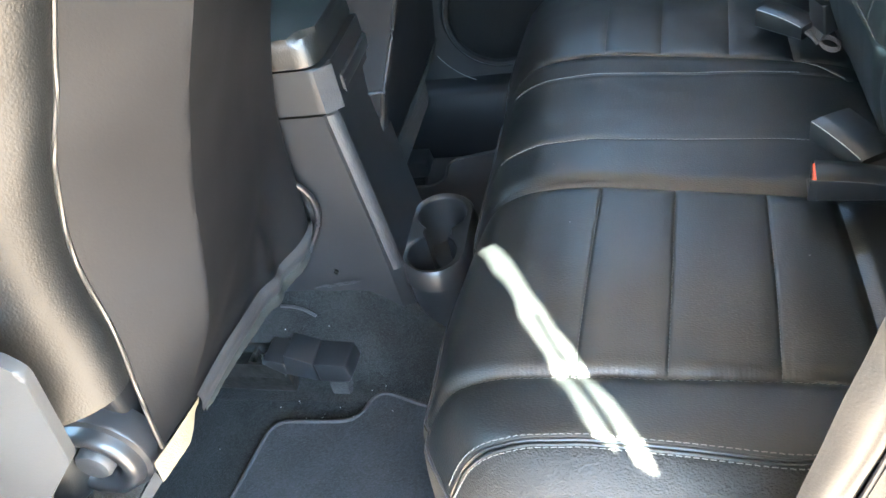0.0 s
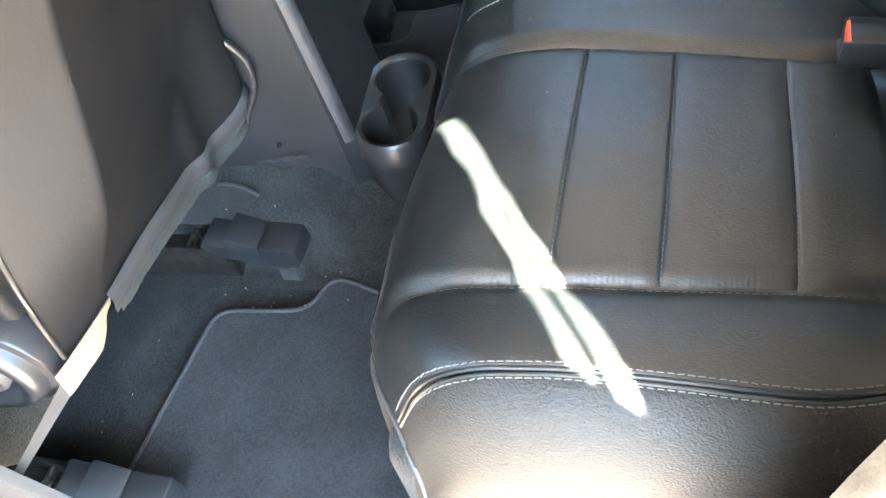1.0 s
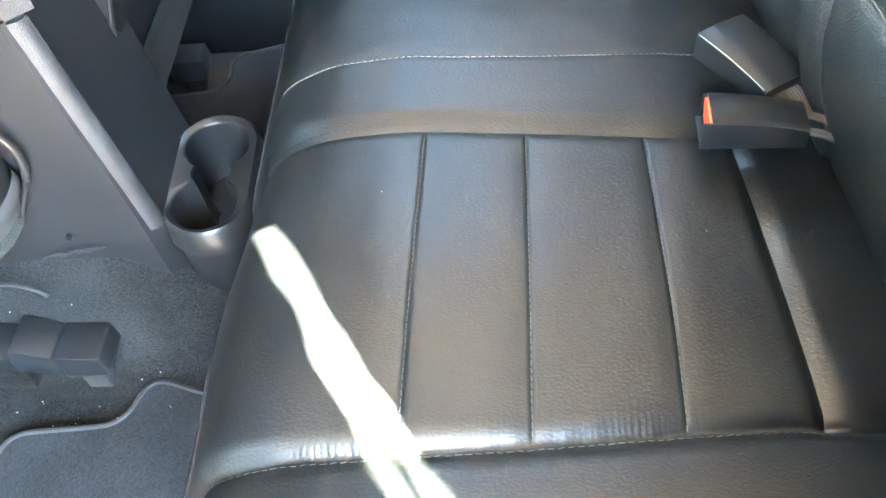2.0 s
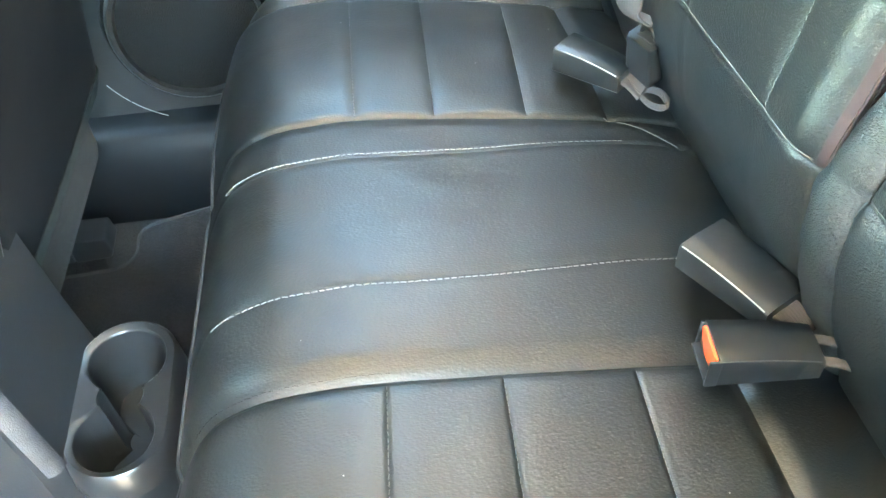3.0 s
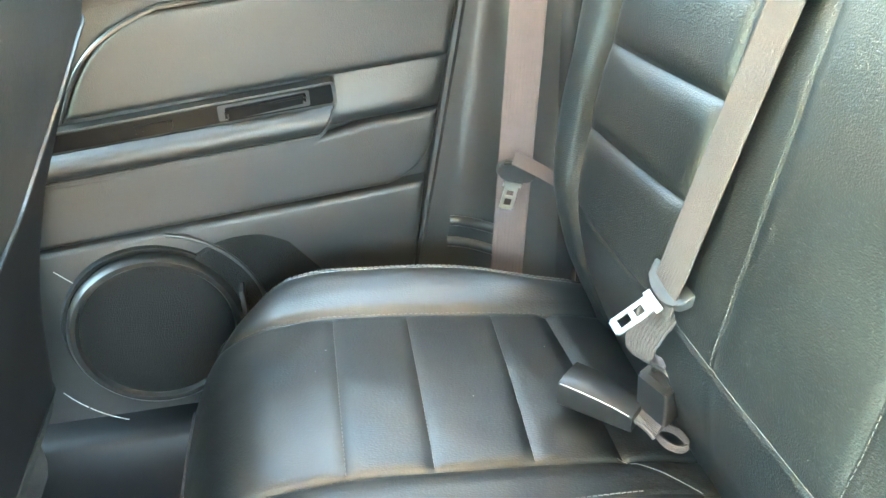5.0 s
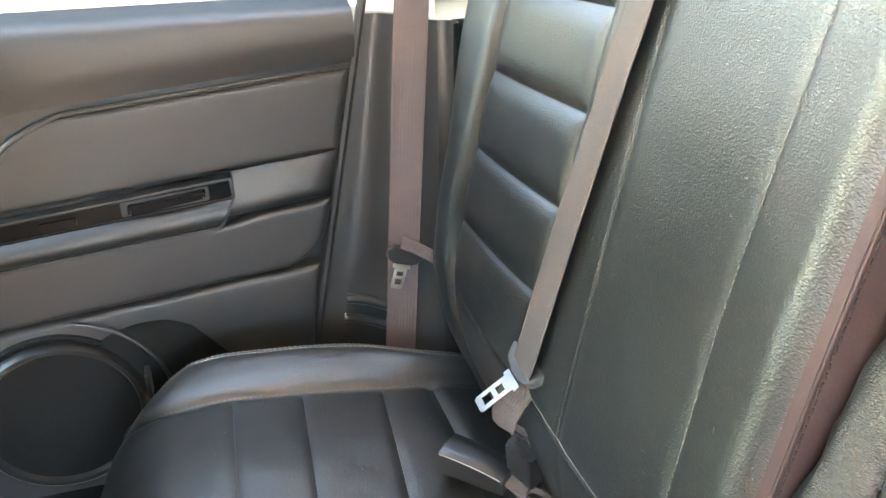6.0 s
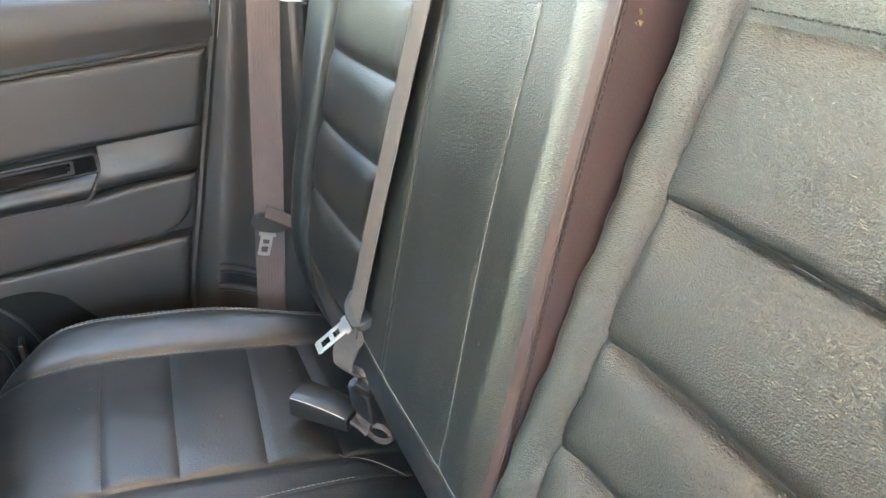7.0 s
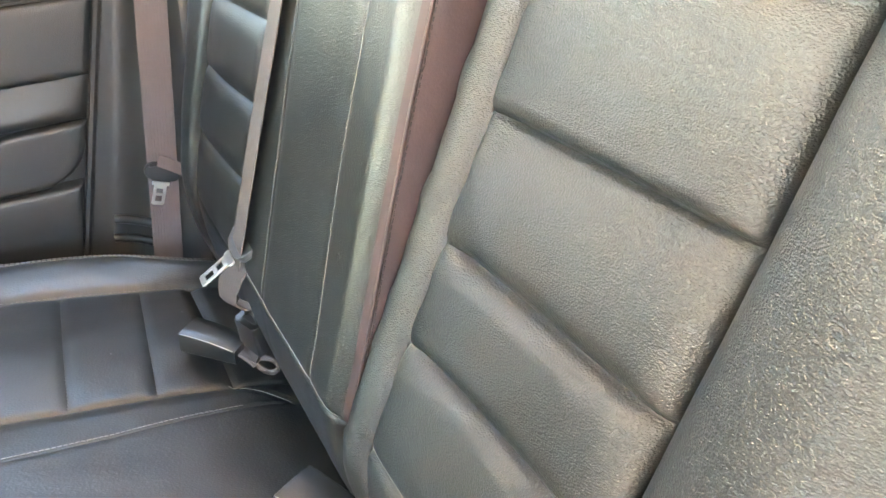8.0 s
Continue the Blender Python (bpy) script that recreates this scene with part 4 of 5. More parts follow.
def rail(x, y, z, turn, label):
    """A seat rail with its plastic end cover."""
    r = thing("seat_rail", (x, y, z), label, "seat rail", "seat rails")
    m = pose(x, y, z, 0, 0, turn)
    onto = m @ pose(0, 0, 0, 90, 0, 0)

    def shell_of(outline):
        bm = prism(outline, -0.027, 0.027, 0.0, turn=onto)
        bmesh.ops.bevel(bm, geom=list(bm.edges), offset=0.0028, segments=2, profile=0.5, affect="EDGES")
        return bm
    part("ramp_cover", shell_of([(-0.058, 0.058), (-0.0006, 0.042), (-0.0006, 0.086), (-0.047, 0.104)]), rail_plastic, r, "sloping black plastic cover")
    part("end_cover", shell_of([(0.0006, 0.042), (0.054, 0.043), (0.061, 0.055), (0.056, 0.082), (0.0006, 0.0855)]), rail_plastic, r, "black plastic end cover")
    part("side_cheek", shell_of([(-0.095, 0.082), (-0.058, 0.054), (-0.05, 0.060), (-0.052, 0.084), (-0.088, 0.092)]), plastic, r)
    part("track", block(-0.36, -0.06, -0.018, 0.018, 0.0, 0.060, 0.003, turn=m), dark_metal, r, "greasy dark steel track")
    for y0 in (-0.026, 0.020):
        part("track_lip", block(-0.34, -0.062, y0, y0 + 0.006, 0.045, 0.078, 0.001, turn=m), dark_metal, r)
    for x0 in (-0.078, -0.100, -0.128):
        part("bracket", block(x0, x0 + 0.007, -0.019, 0.019, 0.058, 0.072, 0.0015, turn=m), latch_steel, r, "small shiny steel bracket")
    part("spring", tube([m @ Vector((-0.070 - 0.0016 * k, -0.010 + 0.006 * math.cos(k * 0.9), 0.080 + 0.006 * math.sin(k * 0.9))) for k in range(30)], 0.0011, sides=6), latch_steel, r, "small steel spring")
    part("foot", block(0.008, 0.040, -0.018, 0.018, -0.02, 0.044, 0.003, turn=m), carpet, r)


rail(-0.383, -0.125, 0.0, -2, "seat rail end with black plastic cover on carpet")
rail(-0.455, -0.510, -0.025, -4, "outer seat rail end with black plastic cover")
rail(-0.37, 0.46, -0.02, 3, "dark seat rail end under the passenger seat")


def crumbs():
    """Pale crumbs and lint on the carpet and the bench."""
    rnd = random.Random(11)
    bm = bmesh.new()
    for i in range(14):
        x, y = rnd.uniform(-0.46, -0.12), rnd.uniform(-0.20, -0.09)
        z = tunnel(x, y) + 0.004
        k = rnd.uniform(0.0004, 0.0009)
        block(-k, k, -k * 0.7, k * 0.7, -k * 0.6, k * 0.6, 0, bm, Matrix.Translation((x, y, z)) @ pose(0, 0, 0, rnd.uniform(0, 90), 0, rnd.uniform(0, 180)))
    for i in range(9):
        x, y = rnd.uniform(-0.62, -0.44), rnd.uniform(-0.45, -0.22)
        k = rnd.uniform(0.0004, 0.0008)
        block(-k, k, -k * 0.7, k * 0.7, -k * 0.6, k * 0.6, 0, bm, Matrix.Translation((x, y, -0.011)) @ pose(0, 0, 0, rnd.uniform(0, 90), 0, rnd.uniform(0, 180)))
    for i in range(8):
        p = cushion(rnd.uniform(-0.5, 0.4), rnd.uniform(0.0, 0.38), 0.0005)
        k = rnd.uniform(0.00025, 0.0005)
        block(-k, k, -k, k, -k * 0.5, k * 0.5, 0, bm, Matrix.Translation(p))
    solo("crumbs", bm, pale_line, "pale crumbs and lint scattered on carpet and bench", "crumbs", kind="stuff")


crumbs()


# ---- far door ----
def door():
    d = thing("car_door", (0.05, 0.68, 0.1), "closed rear door with dark padded vinyl trim and armrest", "car door")
    Z = lambda x, w: w + 0.087 * x
    P = lambda x, w, y: (x, y, Z(x, w))
    edge = lambda z: 0.234 + (z - 0.351) * 0.2  # rear edge leans back
    out = (0, -1, 0)
    E = lambda w: edge(w + 0.02)
    part("backing", block(-0.50, 0.335, 0.672, 0.698, 0.10, 0.815, 0.004), plastic, d)
    # window ledge and upper trim
    part("window_ledge", sheet(lambda x, k: Vector((x, curve([(0, 0.648), (0.35, 0.640), (0.7, 0.652), (1.0, 0.700)], k), curve([(0, 0.752 + 0.087 * x), (0.35, 0.80 + 0.05 * x), (0.7, 0.84 + 0.01 * x), (1.0, 0.856)], k))), spread(-0.48, 0.325, 50), spread(0, 1, 16)), door_vinyl, d)
    def insert(u, v):
        lo = Vector((-0.20 + u * 0.478, 0.648, 0.0))
        w = 0.624 + v * 0.116
        x0 = -0.195 + 0.065 * v + 0.070 * v**5
        x = x0 + u * (E(w) - x0)
        du, dv = min(u, 1 - u) * 0.45, min(v, 1 - v) * 0.112
        k = min(1.0, min(du, dv) / 0.012)
        return Vector((x, 0.652 - 0.010 * math.sqrt(max(0, 1 - (1 - k) ** 2)), Z(x, w)))
    us = sorted({*spread(0, 1, 40), 0.005, 0.012, 0.02, 0.98, 0.988, 0.995})
    vs = sorted({*spread(0, 1, 16), 0.02, 0.05, 0.08, 0.92, 0.95, 0.98})
    part("upper_insert", sheet(insert, us, vs), door_vinyl, d)
    part("trim_bead", tube([insert(0.0, v) + Vector((-0.002, -0.006, 0.0)) for v in spread(0, 0.97, 24)] + [insert(u, 1.0) + Vector((0, -0.006, 0.002)) for u in spread(0.01, 1, 50)], 0.0035), plastic_smooth, d, "smooth raised bead")
    part("upper_front_trim", sheet(lambda x, w: Vector((x, 0.655, Z(x, w))), spread(-0.50, -0.02, 20), spread(0.60, 0.752, 8)), door_vinyl, d)
    # armrest: black carrier, gloss bezel with switch and lever, padded rest, pull slot
    facing = Matrix(((1, 0, 0, 0), (0, 0, -1, 0.652), (0.087, 1, 0, 0), (0, 0, 0, 1)))
    rest = part("armrest", prism(rounded([(-0.32, 0.549), (0.106, 0.542), (0.126, 0.556), (0.143, 0.592), (0.141, 0.6215), (-0.32, 0.6175)], 0.005), 0.0, 0.022, 0.002, turn=facing), plastic, d, "armrest with black carrier")

    def pad(u, k):
        w = 0.559 + k * 0.034
        x = -0.32 + u * (0.121 + 0.020 * k + 0.32)
        tip = math.sqrt(max(0.0, 1 - (1 - min(1.0, (1 - u) / 0.012)) ** 2))
        y = 0.6295 - 0.022 * math.sqrt(max(0.0, math.sin(math.pi * (0.04 + 0.92 * k)))) * tip
        return Vector((x, y, Z(x, w)))
    part("pad", sheet(pad, sorted({*spread(0, 1, 50), 0.99, 0.994, 0.997, 0.999}), spread(0, 1, 18)), door_vinyl, rest, "padded vinyl armrest pad")
    bez = part("switch_bezel", prism(rounded([(-0.32, 0.594), (0.139, 0.5945), (0.1375, 0.6185), (-0.32, 0.6145)], 0.003), 0.022, 0.0245, 0.001, turn=facing), gloss_black, rest, "gloss black switch bezel")
    # No real recess: a thin dark plate stands for its shade.
    part("handle_recess_plate", prism(rounded([(-0.006, 0.5965), (0.109, 0.5965), (0.109, 0.6165), (-0.006, 0.6165)], 0.003), 0.0245, 0.0252, 0.0, turn=facing), seal, rest, "flat dark plate for the handle recess shade")
    part("door_handle", prism(rounded([(0.003, 0.5985), (0.102, 0.6035), (0.106, 0.6085), (0.104, 0.6145), (0.003, 0.6125)], 0.003), 0.0252, 0.034, 0.004, turn=facing), gloss_black, rest, "black inner door lever")
    part("window_switch", prism(rounded([(-0.108, 0.600), (-0.062, 0.600), (-0.062, 0.610), (-0.108, 0.610)], 0.002), 0.0245, 0.029, 0.0015, turn=facing), gloss_black, rest, "small window switch")
    part("slot_ridge", tube([Vector(P(x, 0.5545, 0.6285)) for x in spread(-0.30, 0.117, 40)], 0.0017), plastic_smooth, rest)

    def swell(u, k):
        w = 0.557 + k * 0.066
        x0 = 0.1275 + 0.016 * smooth(0, 0.55, k)
        x = x0 + u * (E(w) - 0.002 - x0)
        side = math.sqrt(max(0.0, 1 - max(0.0, (u - 0.45) / 0.55) ** 2))
        y = 0.653 - side * curve([(0, 0.0), (0.06, 0.012), (0.25, 0.020), (0.55, 0.016), (1.0, 0.004)], k)
        return Vector((x, y, Z(x, w)))
    part("armrest_end", sheet(swell, spread(0, 1, 24), sorted({*spread(0, 1, 22), 0.01, 0.025})), door_vinyl, d, "padded rear end of the armrest")
    def mid(u, v):
        w = 0.4555 + v * (0.548 + 0.007 * smooth(0.80, 0.88, u) - 0.4555)
        x1 = E(w) - 0.055 * (1 - v) ** 5
        x = -0.50 + u * (x1 + 0.50)
        k = min(1.0, min(min(u, 1 - u) * 0.7, min(v, 1 - v) * 0.11) / 0.012)
        return Vector((x, 0.655 - 0.012 * math.sqrt(max(0, 1 - (1 - k) ** 2)), Z(x, w)))
    part("middle_panel", sheet(mid, sorted({*spread(0, 1, 60), 0.004, 0.01, 0.99, 0.996}), sorted({*spread(0, 1, 20), 0.02, 0.07, 0.93, 0.98})), door_vinyl, d)
    part("lower_panel", pillow(P(-0.50, 0.13, 0.658), P(E(0.2), 0.13, 0.658), P(E(0.44), 0.4535, 0.658), P(-0.50, 0.4535, 0.658), out, 0.014, 0.010, 30, 14), door_vinyl, d)
    # speaker pod and speaker
    C = Vector((-0.141, 0.640, 0.297))
    ax = Vector((0.05, -1, 0.04)).normalized()
    pod = lathe([(0.137, -0.025), (0.134, -0.002), (0.128, 0.004), (0.122, 0.005), (0.0005, 0.005)], C + Vector((0.146, 0.002, -0.003)), ax, 72)
    part("speaker_pod", pod, grille_mat, d, "dark raised speaker pod")
    spk = part("speaker", lathe([(0.130, -0.01), (0.129, 0.002), (0.126, 0.006), (0.122, 0.006), (0.119, 0.004)], C, ax, 72), grille_mat, d)
    part("ring", lathe([(0.1205, 0.009), (0.1195, 0.019), (0.1145, 0.0245), (0.108, 0.024), (0.104, 0.016)], C, ax, 72), ring_plastic, spk, "smooth rounded speaker ring")
    part("grille", lathe([(0.105, 0.0165), (0.07, 0.021), (0.03, 0.023), (0.0005, 0.0235)], C, ax, 72), grille_mat, spk, "perforated black speaker grille")
    part("clip", block(-0.020, -0.013, 0.610, 0.640, 0.311, 0.353, 0.002), plastic_smooth, d)
    arc = lambda a0, a1: [C + Vector((0.176 * math.cos(radians(a)), -0.010, 0.170 * math.sin(radians(a)))) for a in spread(a0, a1, 12)]
    # Pale cords stand for the highlight along the kick trim's gap.
    part("trim_highlight", tube(arc(211, 225), 0.0007), pale_line, d, "trim edge highlight put into a pale cord")
    part("trim_highlight", tube(arc(226, 256), 0.0007), pale_line, d, "trim edge highlight put into a pale cord")
    collar = [C + Vector((0.006 + 0.150 * math.cos(radians(a)), -0.004, 0.148 * math.sin(radians(a)))) for a in spread(2, 78, 30)]
    part("collar", tube(collar, 0.0030, sides=10), plastic, d, "raised rim round the speaker")
    part("seal", tube([(edge(z) + 0.006, 0.655, z) for z in spread(0.12, 0.86, 40)], 0.007), seal, d, "black rubber door seal")
    part("front_edge", tube([(-0.257 + 0.020 * k, 0.640, 0.404 - 0.021 * k) for k in spread(0, 1, 4)], 0.0007), pale_line, d)


grille_mat = material("speaker_grille_cloth", (0.004, 0.0044, 0.0046), 0.7, vary=0.3, vary_scale=60, spec=0.15, grain=(("cells", 800, (1, 1, 1), 0.0012),))
door()


def sills_and_pillars():
    sill = sheet(lambda x, k: Vector((x, *curve([(0, 0.555, -0.01), (0.5, 0.572, 0.08), (0.8, 0.590, 0.128), (0.9, 0.610, 0.141), (1.0, 0.67, 0.146)], k))), spread(-1.0, 0.30, 40), spread(0, 1, 20))
    solo("sill_right", sill, sill_plastic_shaded, "dark plastic sill trim beside the far mat", "sill", kind="structure")
    sill = sheet(lambda x, k: Vector((x, *curve([(0, -0.60, -0.01), (0.6, -0.63, 0.03), (0.9, -0.645, 0.05), (1.0, -0.70, 0.05)], k))), spread(-1.0, 0.30, 40), spread(0, 1, 14))
    solo("sill_left", sill, sill_plastic_shaded, "dark plastic sill trim in the open doorway", "sill", kind="structure")
    edge = lambda z: 0.250 + (z - 0.351) * 0.2

    def trim(k, z):
        x = edge(z) + k * (0.425 - edge(z))
        y = 0.668 - 0.085 * smooth(0.15, 1.15, k) - 0.02 * smooth(0.62, 0.40, z) * smooth(0.2, 0.8, k)
        return Vector((x, y, z))
    pil = thing("pillar_trim", (0.35, 0.68, 0.3), "dark plastic lower pillar trim with belt guide", "pillar trim", "pillar trims", "structure")
    part("panel", sheet(trim, spread(0, 1, 30), spread(0.28, 0.832, 50)), pillar_plastic_lit, pil)
    part("inner_edge", sheet(lambda k, z: trim(1, z) + Vector((0.016 * math.sin(math.pi * k) + 0.012 * k, -0.012 + 0.016 * math.cos(math.pi * k) - 0.004, 0)), spread(0, 1, 10), spread(0.28, 0.832, 40)), plastic_smooth, pil, "rounded glossy inner edge")
    part("rear_fill", sheet(lambda k, z: trim(1, z) + Vector((0.02 + 0.12 * k, 0.0, 0)), spread(0, 1, 4), spread(0.28, 0.832, 10)), plastic, pil)
    latch = part("latch_cover", sheet(lambda k, z: trim(k, z) + Vector((0, -0.003, 0)), spread(0.20, 0.62, 14), spread(0.362, 0.396, 8)), plastic, pil, "recessed seat latch cover")
    for z in (0.396, 0.362):
        part("latch_ridge", tube([trim(k, z) + Vector((0, -0.0035, 0)) for k in spread(0.20, 0.64, 16)], 0.0078, sides=14), plastic_smooth, latch, "glossy rounded ridge")
    part("upper_trim", sheet(lambda k, z: trim(k, min(z, 0.83)) + Vector((0.02 * (z - 0.83), 0.006 + 0.2 * (z - 0.83), z - min(z, 0.83))), spread(0, 1, 20), spread(0.834, 1.22, 16)), cream, pil, "cream upper pillar trim")
    # near pillar in the open doorway
    jamb = thing("door_jamb", (0.35, -0.68, 0.0), "beige door jamb trim of the open rear doorway", "door jamb", "", "structure")
    E = lambda z: 0.240 + (z - 0.60) * 0.17
    part("panel", sheet(lambda k, z: Vector((E(z) + 0.034 + k * 0.18, -0.655 + 0.048 * k**2, z)), spread(0, 1, 14), spread(0.10, 1.06, 50)), jamb_dimmed, jamb)
    part("flange", sheet(lambda k, z: Vector((E(z) + 0.030 * k + 0.0015 * noise.noise((z * 16, k, 5)), -0.650 - 0.012 * math.sin(math.pi * k) - 0.004 * math.exp(-(((k - 0.78) / 0.1) ** 2)) + 0.002 * noise.noise((z * 12, k * 2, 1)), z)), spread(0, 1, 20), spread(0.0, 1.06, 80)), jamb_dimmed, jamb, "beige folded door seal flange")
    # Thin black cord painted in for the shade of a slit.
    part("seal", tube([(E(z) + 0.032, -0.654, z) for z in spread(0.0, 1.06, 50)], 0.0016), seal, jamb, "black cord for the dark slit beside the seal")
    part("return_panel", sheet(lambda k, z: Vector((E(z) + 0.002 + 0.05 * k, -0.649 + 0.03 * k, z)), spread(0, 1, 6), spread(0.0, 1.06, 40)), plastic, jamb)


sills_and_pillars()


# ---- belts and buckles ----
def strap(points, wide, across, thick=0.0016):
    """A flat strap along points; across gives its width's direction at each."""
    bm = bmesh.new()
    rows = []
    for i, (p, a) in enumerate(zip(points, across)):
        p, a = Vector(p), Vector(a).normalized() * (wide if isinstance(wide, float) else wide[i]) / 2
        rows.append((p, a))
    rings = []
    for i, (p, a) in enumerate(rows):
        ahead = (rows[min(i + 1, len(rows) - 1)][0] - rows[max(i - 1, 0)][0]).normalized()
        n = a.cross(ahead).normalized() * thick / 2
        ribs = [p + a * (-0.94 + 1.88 * k / 36) + n * (1.0 + 0.14 * math.cos(k / 36 * 2 * math.pi * 9)) for k in range(37)]
        rings.append([bm.verts.new(c) for c in (p - a + n * 0.4, *ribs, p + a + n * 0.4, p + a - n * 0.4, *[c - 2 * n for c in reversed(ribs)], p - a - n * 0.4)])
    m = len(rings[0])
    for a, b in zip(rings, rings[1:]):
        for k in range(m):
            bm.faces.new((a[k], a[(k + 1) % m], b[(k + 1) % m], b[k]))
    bm.faces.new(rings[0])
    bm.faces.new(rings[-1][::-1])
    return bm


def tongue(parent, m, shade):
    """The latch tongue: gray grip with black plates for its slots, steel plate with two holes. Along -x of m lies the
    plate's tip.
    """
    grip = prism(rounded([(-0.014, -0.015), (-0.004, -0.036), (0.014, -0.038), (0.025, -0.022), (0.021, 0.0), (0.025, 0.022), (0.014, 0.038), (-0.004, 0.036), (-0.014, 0.015)], 0.011), -0.0042, 0.0042, 0.0025)
    for v in grip.verts:
        v.co.z += 0.005 * (v.co.y / 0.037) ** 2
        v.co = m @ v.co
    g = part("grip", grip, shade, parent, "molded plastic grip")
    part("rib", tube([m @ Vector((0.017 + 0.002 * math.cos(y * 60), y, 0.0048 + 0.005 * (y / 0.037) ** 2)) for y in spread(-0.030, 0.030, 16)], 0.0022, sides=8), shade, g)
    # Black plates on the grip stand for the darkness inside its slots.
    for y in (-0.011, 0.008):
        part("slot", block(0.001, 0.0055, y - 0.004, y + 0.004, 0.0040, 0.0049, 0.0004, turn=m), black_thread, g)
    plate = bmesh.new()
    for x0, x1, y0, y1 in ((-0.064, -0.018, -0.0125, -0.0065), (-0.064, -0.018, 0.0065, 0.0125), (-0.066, -0.058, -0.0105, 0.0105), (-0.046, -0.040, -0.007, 0.007), (-0.031, -0.016, -0.007, 0.007), (-0.024, -0.016, -0.017, 0.017)):
        block(x0, x1, y0, y1, -0.0012, 0.0012, 0.0006, plate, m, 1)
    part("plate", plate, metal, parent, "bright steel tongue plate with two holes")


def buckle(at, way, length, wide, high, label, button, name="belt_buckle", tilt=0.0):
    b = thing(name, at, label, "seat belt buckle", "belt buckles")
    yaw = math.degrees(math.atan2(way[1], way[0]))
    m = pose(*at) @ pose(0, 0, 0, 0, 0, yaw) @ pose(0, 0, 0, 0, tilt, 0)

    def top(x):
        k = x / length + 0.5
        return high * (0.5 - 0.30 * k**2.2)

    def hull(v, x):
        k = x / length + 0.5
        h, b, w = top(x), -high / 2, wide * (0.5 - 0.05 * k)
        c = 0.0016
        ring = [(-w, b + 0.002), (-w, h - c), (-w + c * 0.5, h - c * 0.4), (-w + c, h), (-w * 0.3, h + 0.0012), (w * 0.3, h + 0.0012), (w - c, h), (w, h - c), (w, b + 0.002), (w - 0.002, b), (-w + 0.002, b), (-w, b + 0.002)]
        y, z = ring[v]
        return m @ Vector((x, y, z))
    start = -length / 2 + (0.007 if button else 0.0)
    bm = sheet(hull, range(12), [start, start + 0.0015, *spread(start + 0.006, length / 2 - 0.002, 14), length / 2])
    for x in (start, length / 2):
        bm.faces.new([bm.verts.new(hull(v, x)) for v in range(11)])
    bmesh.ops.remove_doubles(bm, verts=bm.verts, dist=0.00001)
    part("housing", bm, buckle_plastic, b)
    # Paler cord along the housing's edge paints the light it catches.
    line = [m @ Vector((x, -wide * (0.5 - 0.05 * (x / length + 0.5)) + 0.0006, top(x) - 0.0006)) for x in spread(-length / 2 + 0.002, length / 2 - 0.003, 14)]
    part("housing_glint", tube(line, 0.0005 if button else 0.0006), strip_gray if button else pale_line, b, "moulded edge with its glint put into the colour")
    if button:
        part("release_button", prism(rounded([(-wide * 0.43, high * 0.16), (-wide * 0.40, high * 0.42), (wide * 0.40, high * 0.45), (wide * 0.42, high * 0.20), (0.0, -high * 0.22), (-wide * 0.25, -high * 0.12)][::-1], 0.003), -0.0015, 0.004, 0.001, turn=m @ Matrix(((0, 0, -1, start + 0.002), (1, 0, 0, 0), (0, 1, 0, 0), (0, 0, 0, 1)))), orange, b, "orange release button")
        part("cheek", block(-length / 2, start + 0.002, -wide * 0.5, -wide * 0.44, -high * 0.5 + 0.001, high * 0.49, 0.0008, turn=m), plastic, b)
        part("cheek", block(-length / 2 + 0.004, start + 0.002, wide * 0.44, wide * 0.497, -high * 0.5 + 0.001, high * 0.45, 0.0008, turn=m), plastic, b)
        part("lip", block(-length / 2 + 0.001, start + 0.002, -wide * 0.45, wide * 0.45, -high * 0.5 + 0.001, -high * 0.36, 0.0008, turn=m), plastic, b)
    else:
        part("release_button", block(-length / 2 - 0.0015, -length / 2 + 0.004, -wide * 0.42, wide * 0.42, -high * 0.1, high * 0.40, 0.002, turn=m), plastic, b)
    if button:
        for y in (-0.013, 0.007):
            part("stalk_strip", strap([m @ Vector((length / 2 - 0.004 + 0.034 * k, y, 0.001 - 0.014 * k * k)) for k in spread(0, 1, 6)], 0.007, [m.to_3x3() @ Vector((0, 1, 0))] * 7, 0.003), webbing, b, "pale stalk strip")
        return b
    part("stalk", strap([m @ Vector((length / 2 - 0.005 + 0.026 * k, 0, -0.004 - 0.012 * k * k)) for k in spread(0, 1, 6)], wide * 0.55, [m.to_3x3() @ Vector((0, 1, 0))] * 7, 0.004), webbing, b, "pale gray webbing stalk")
    return b


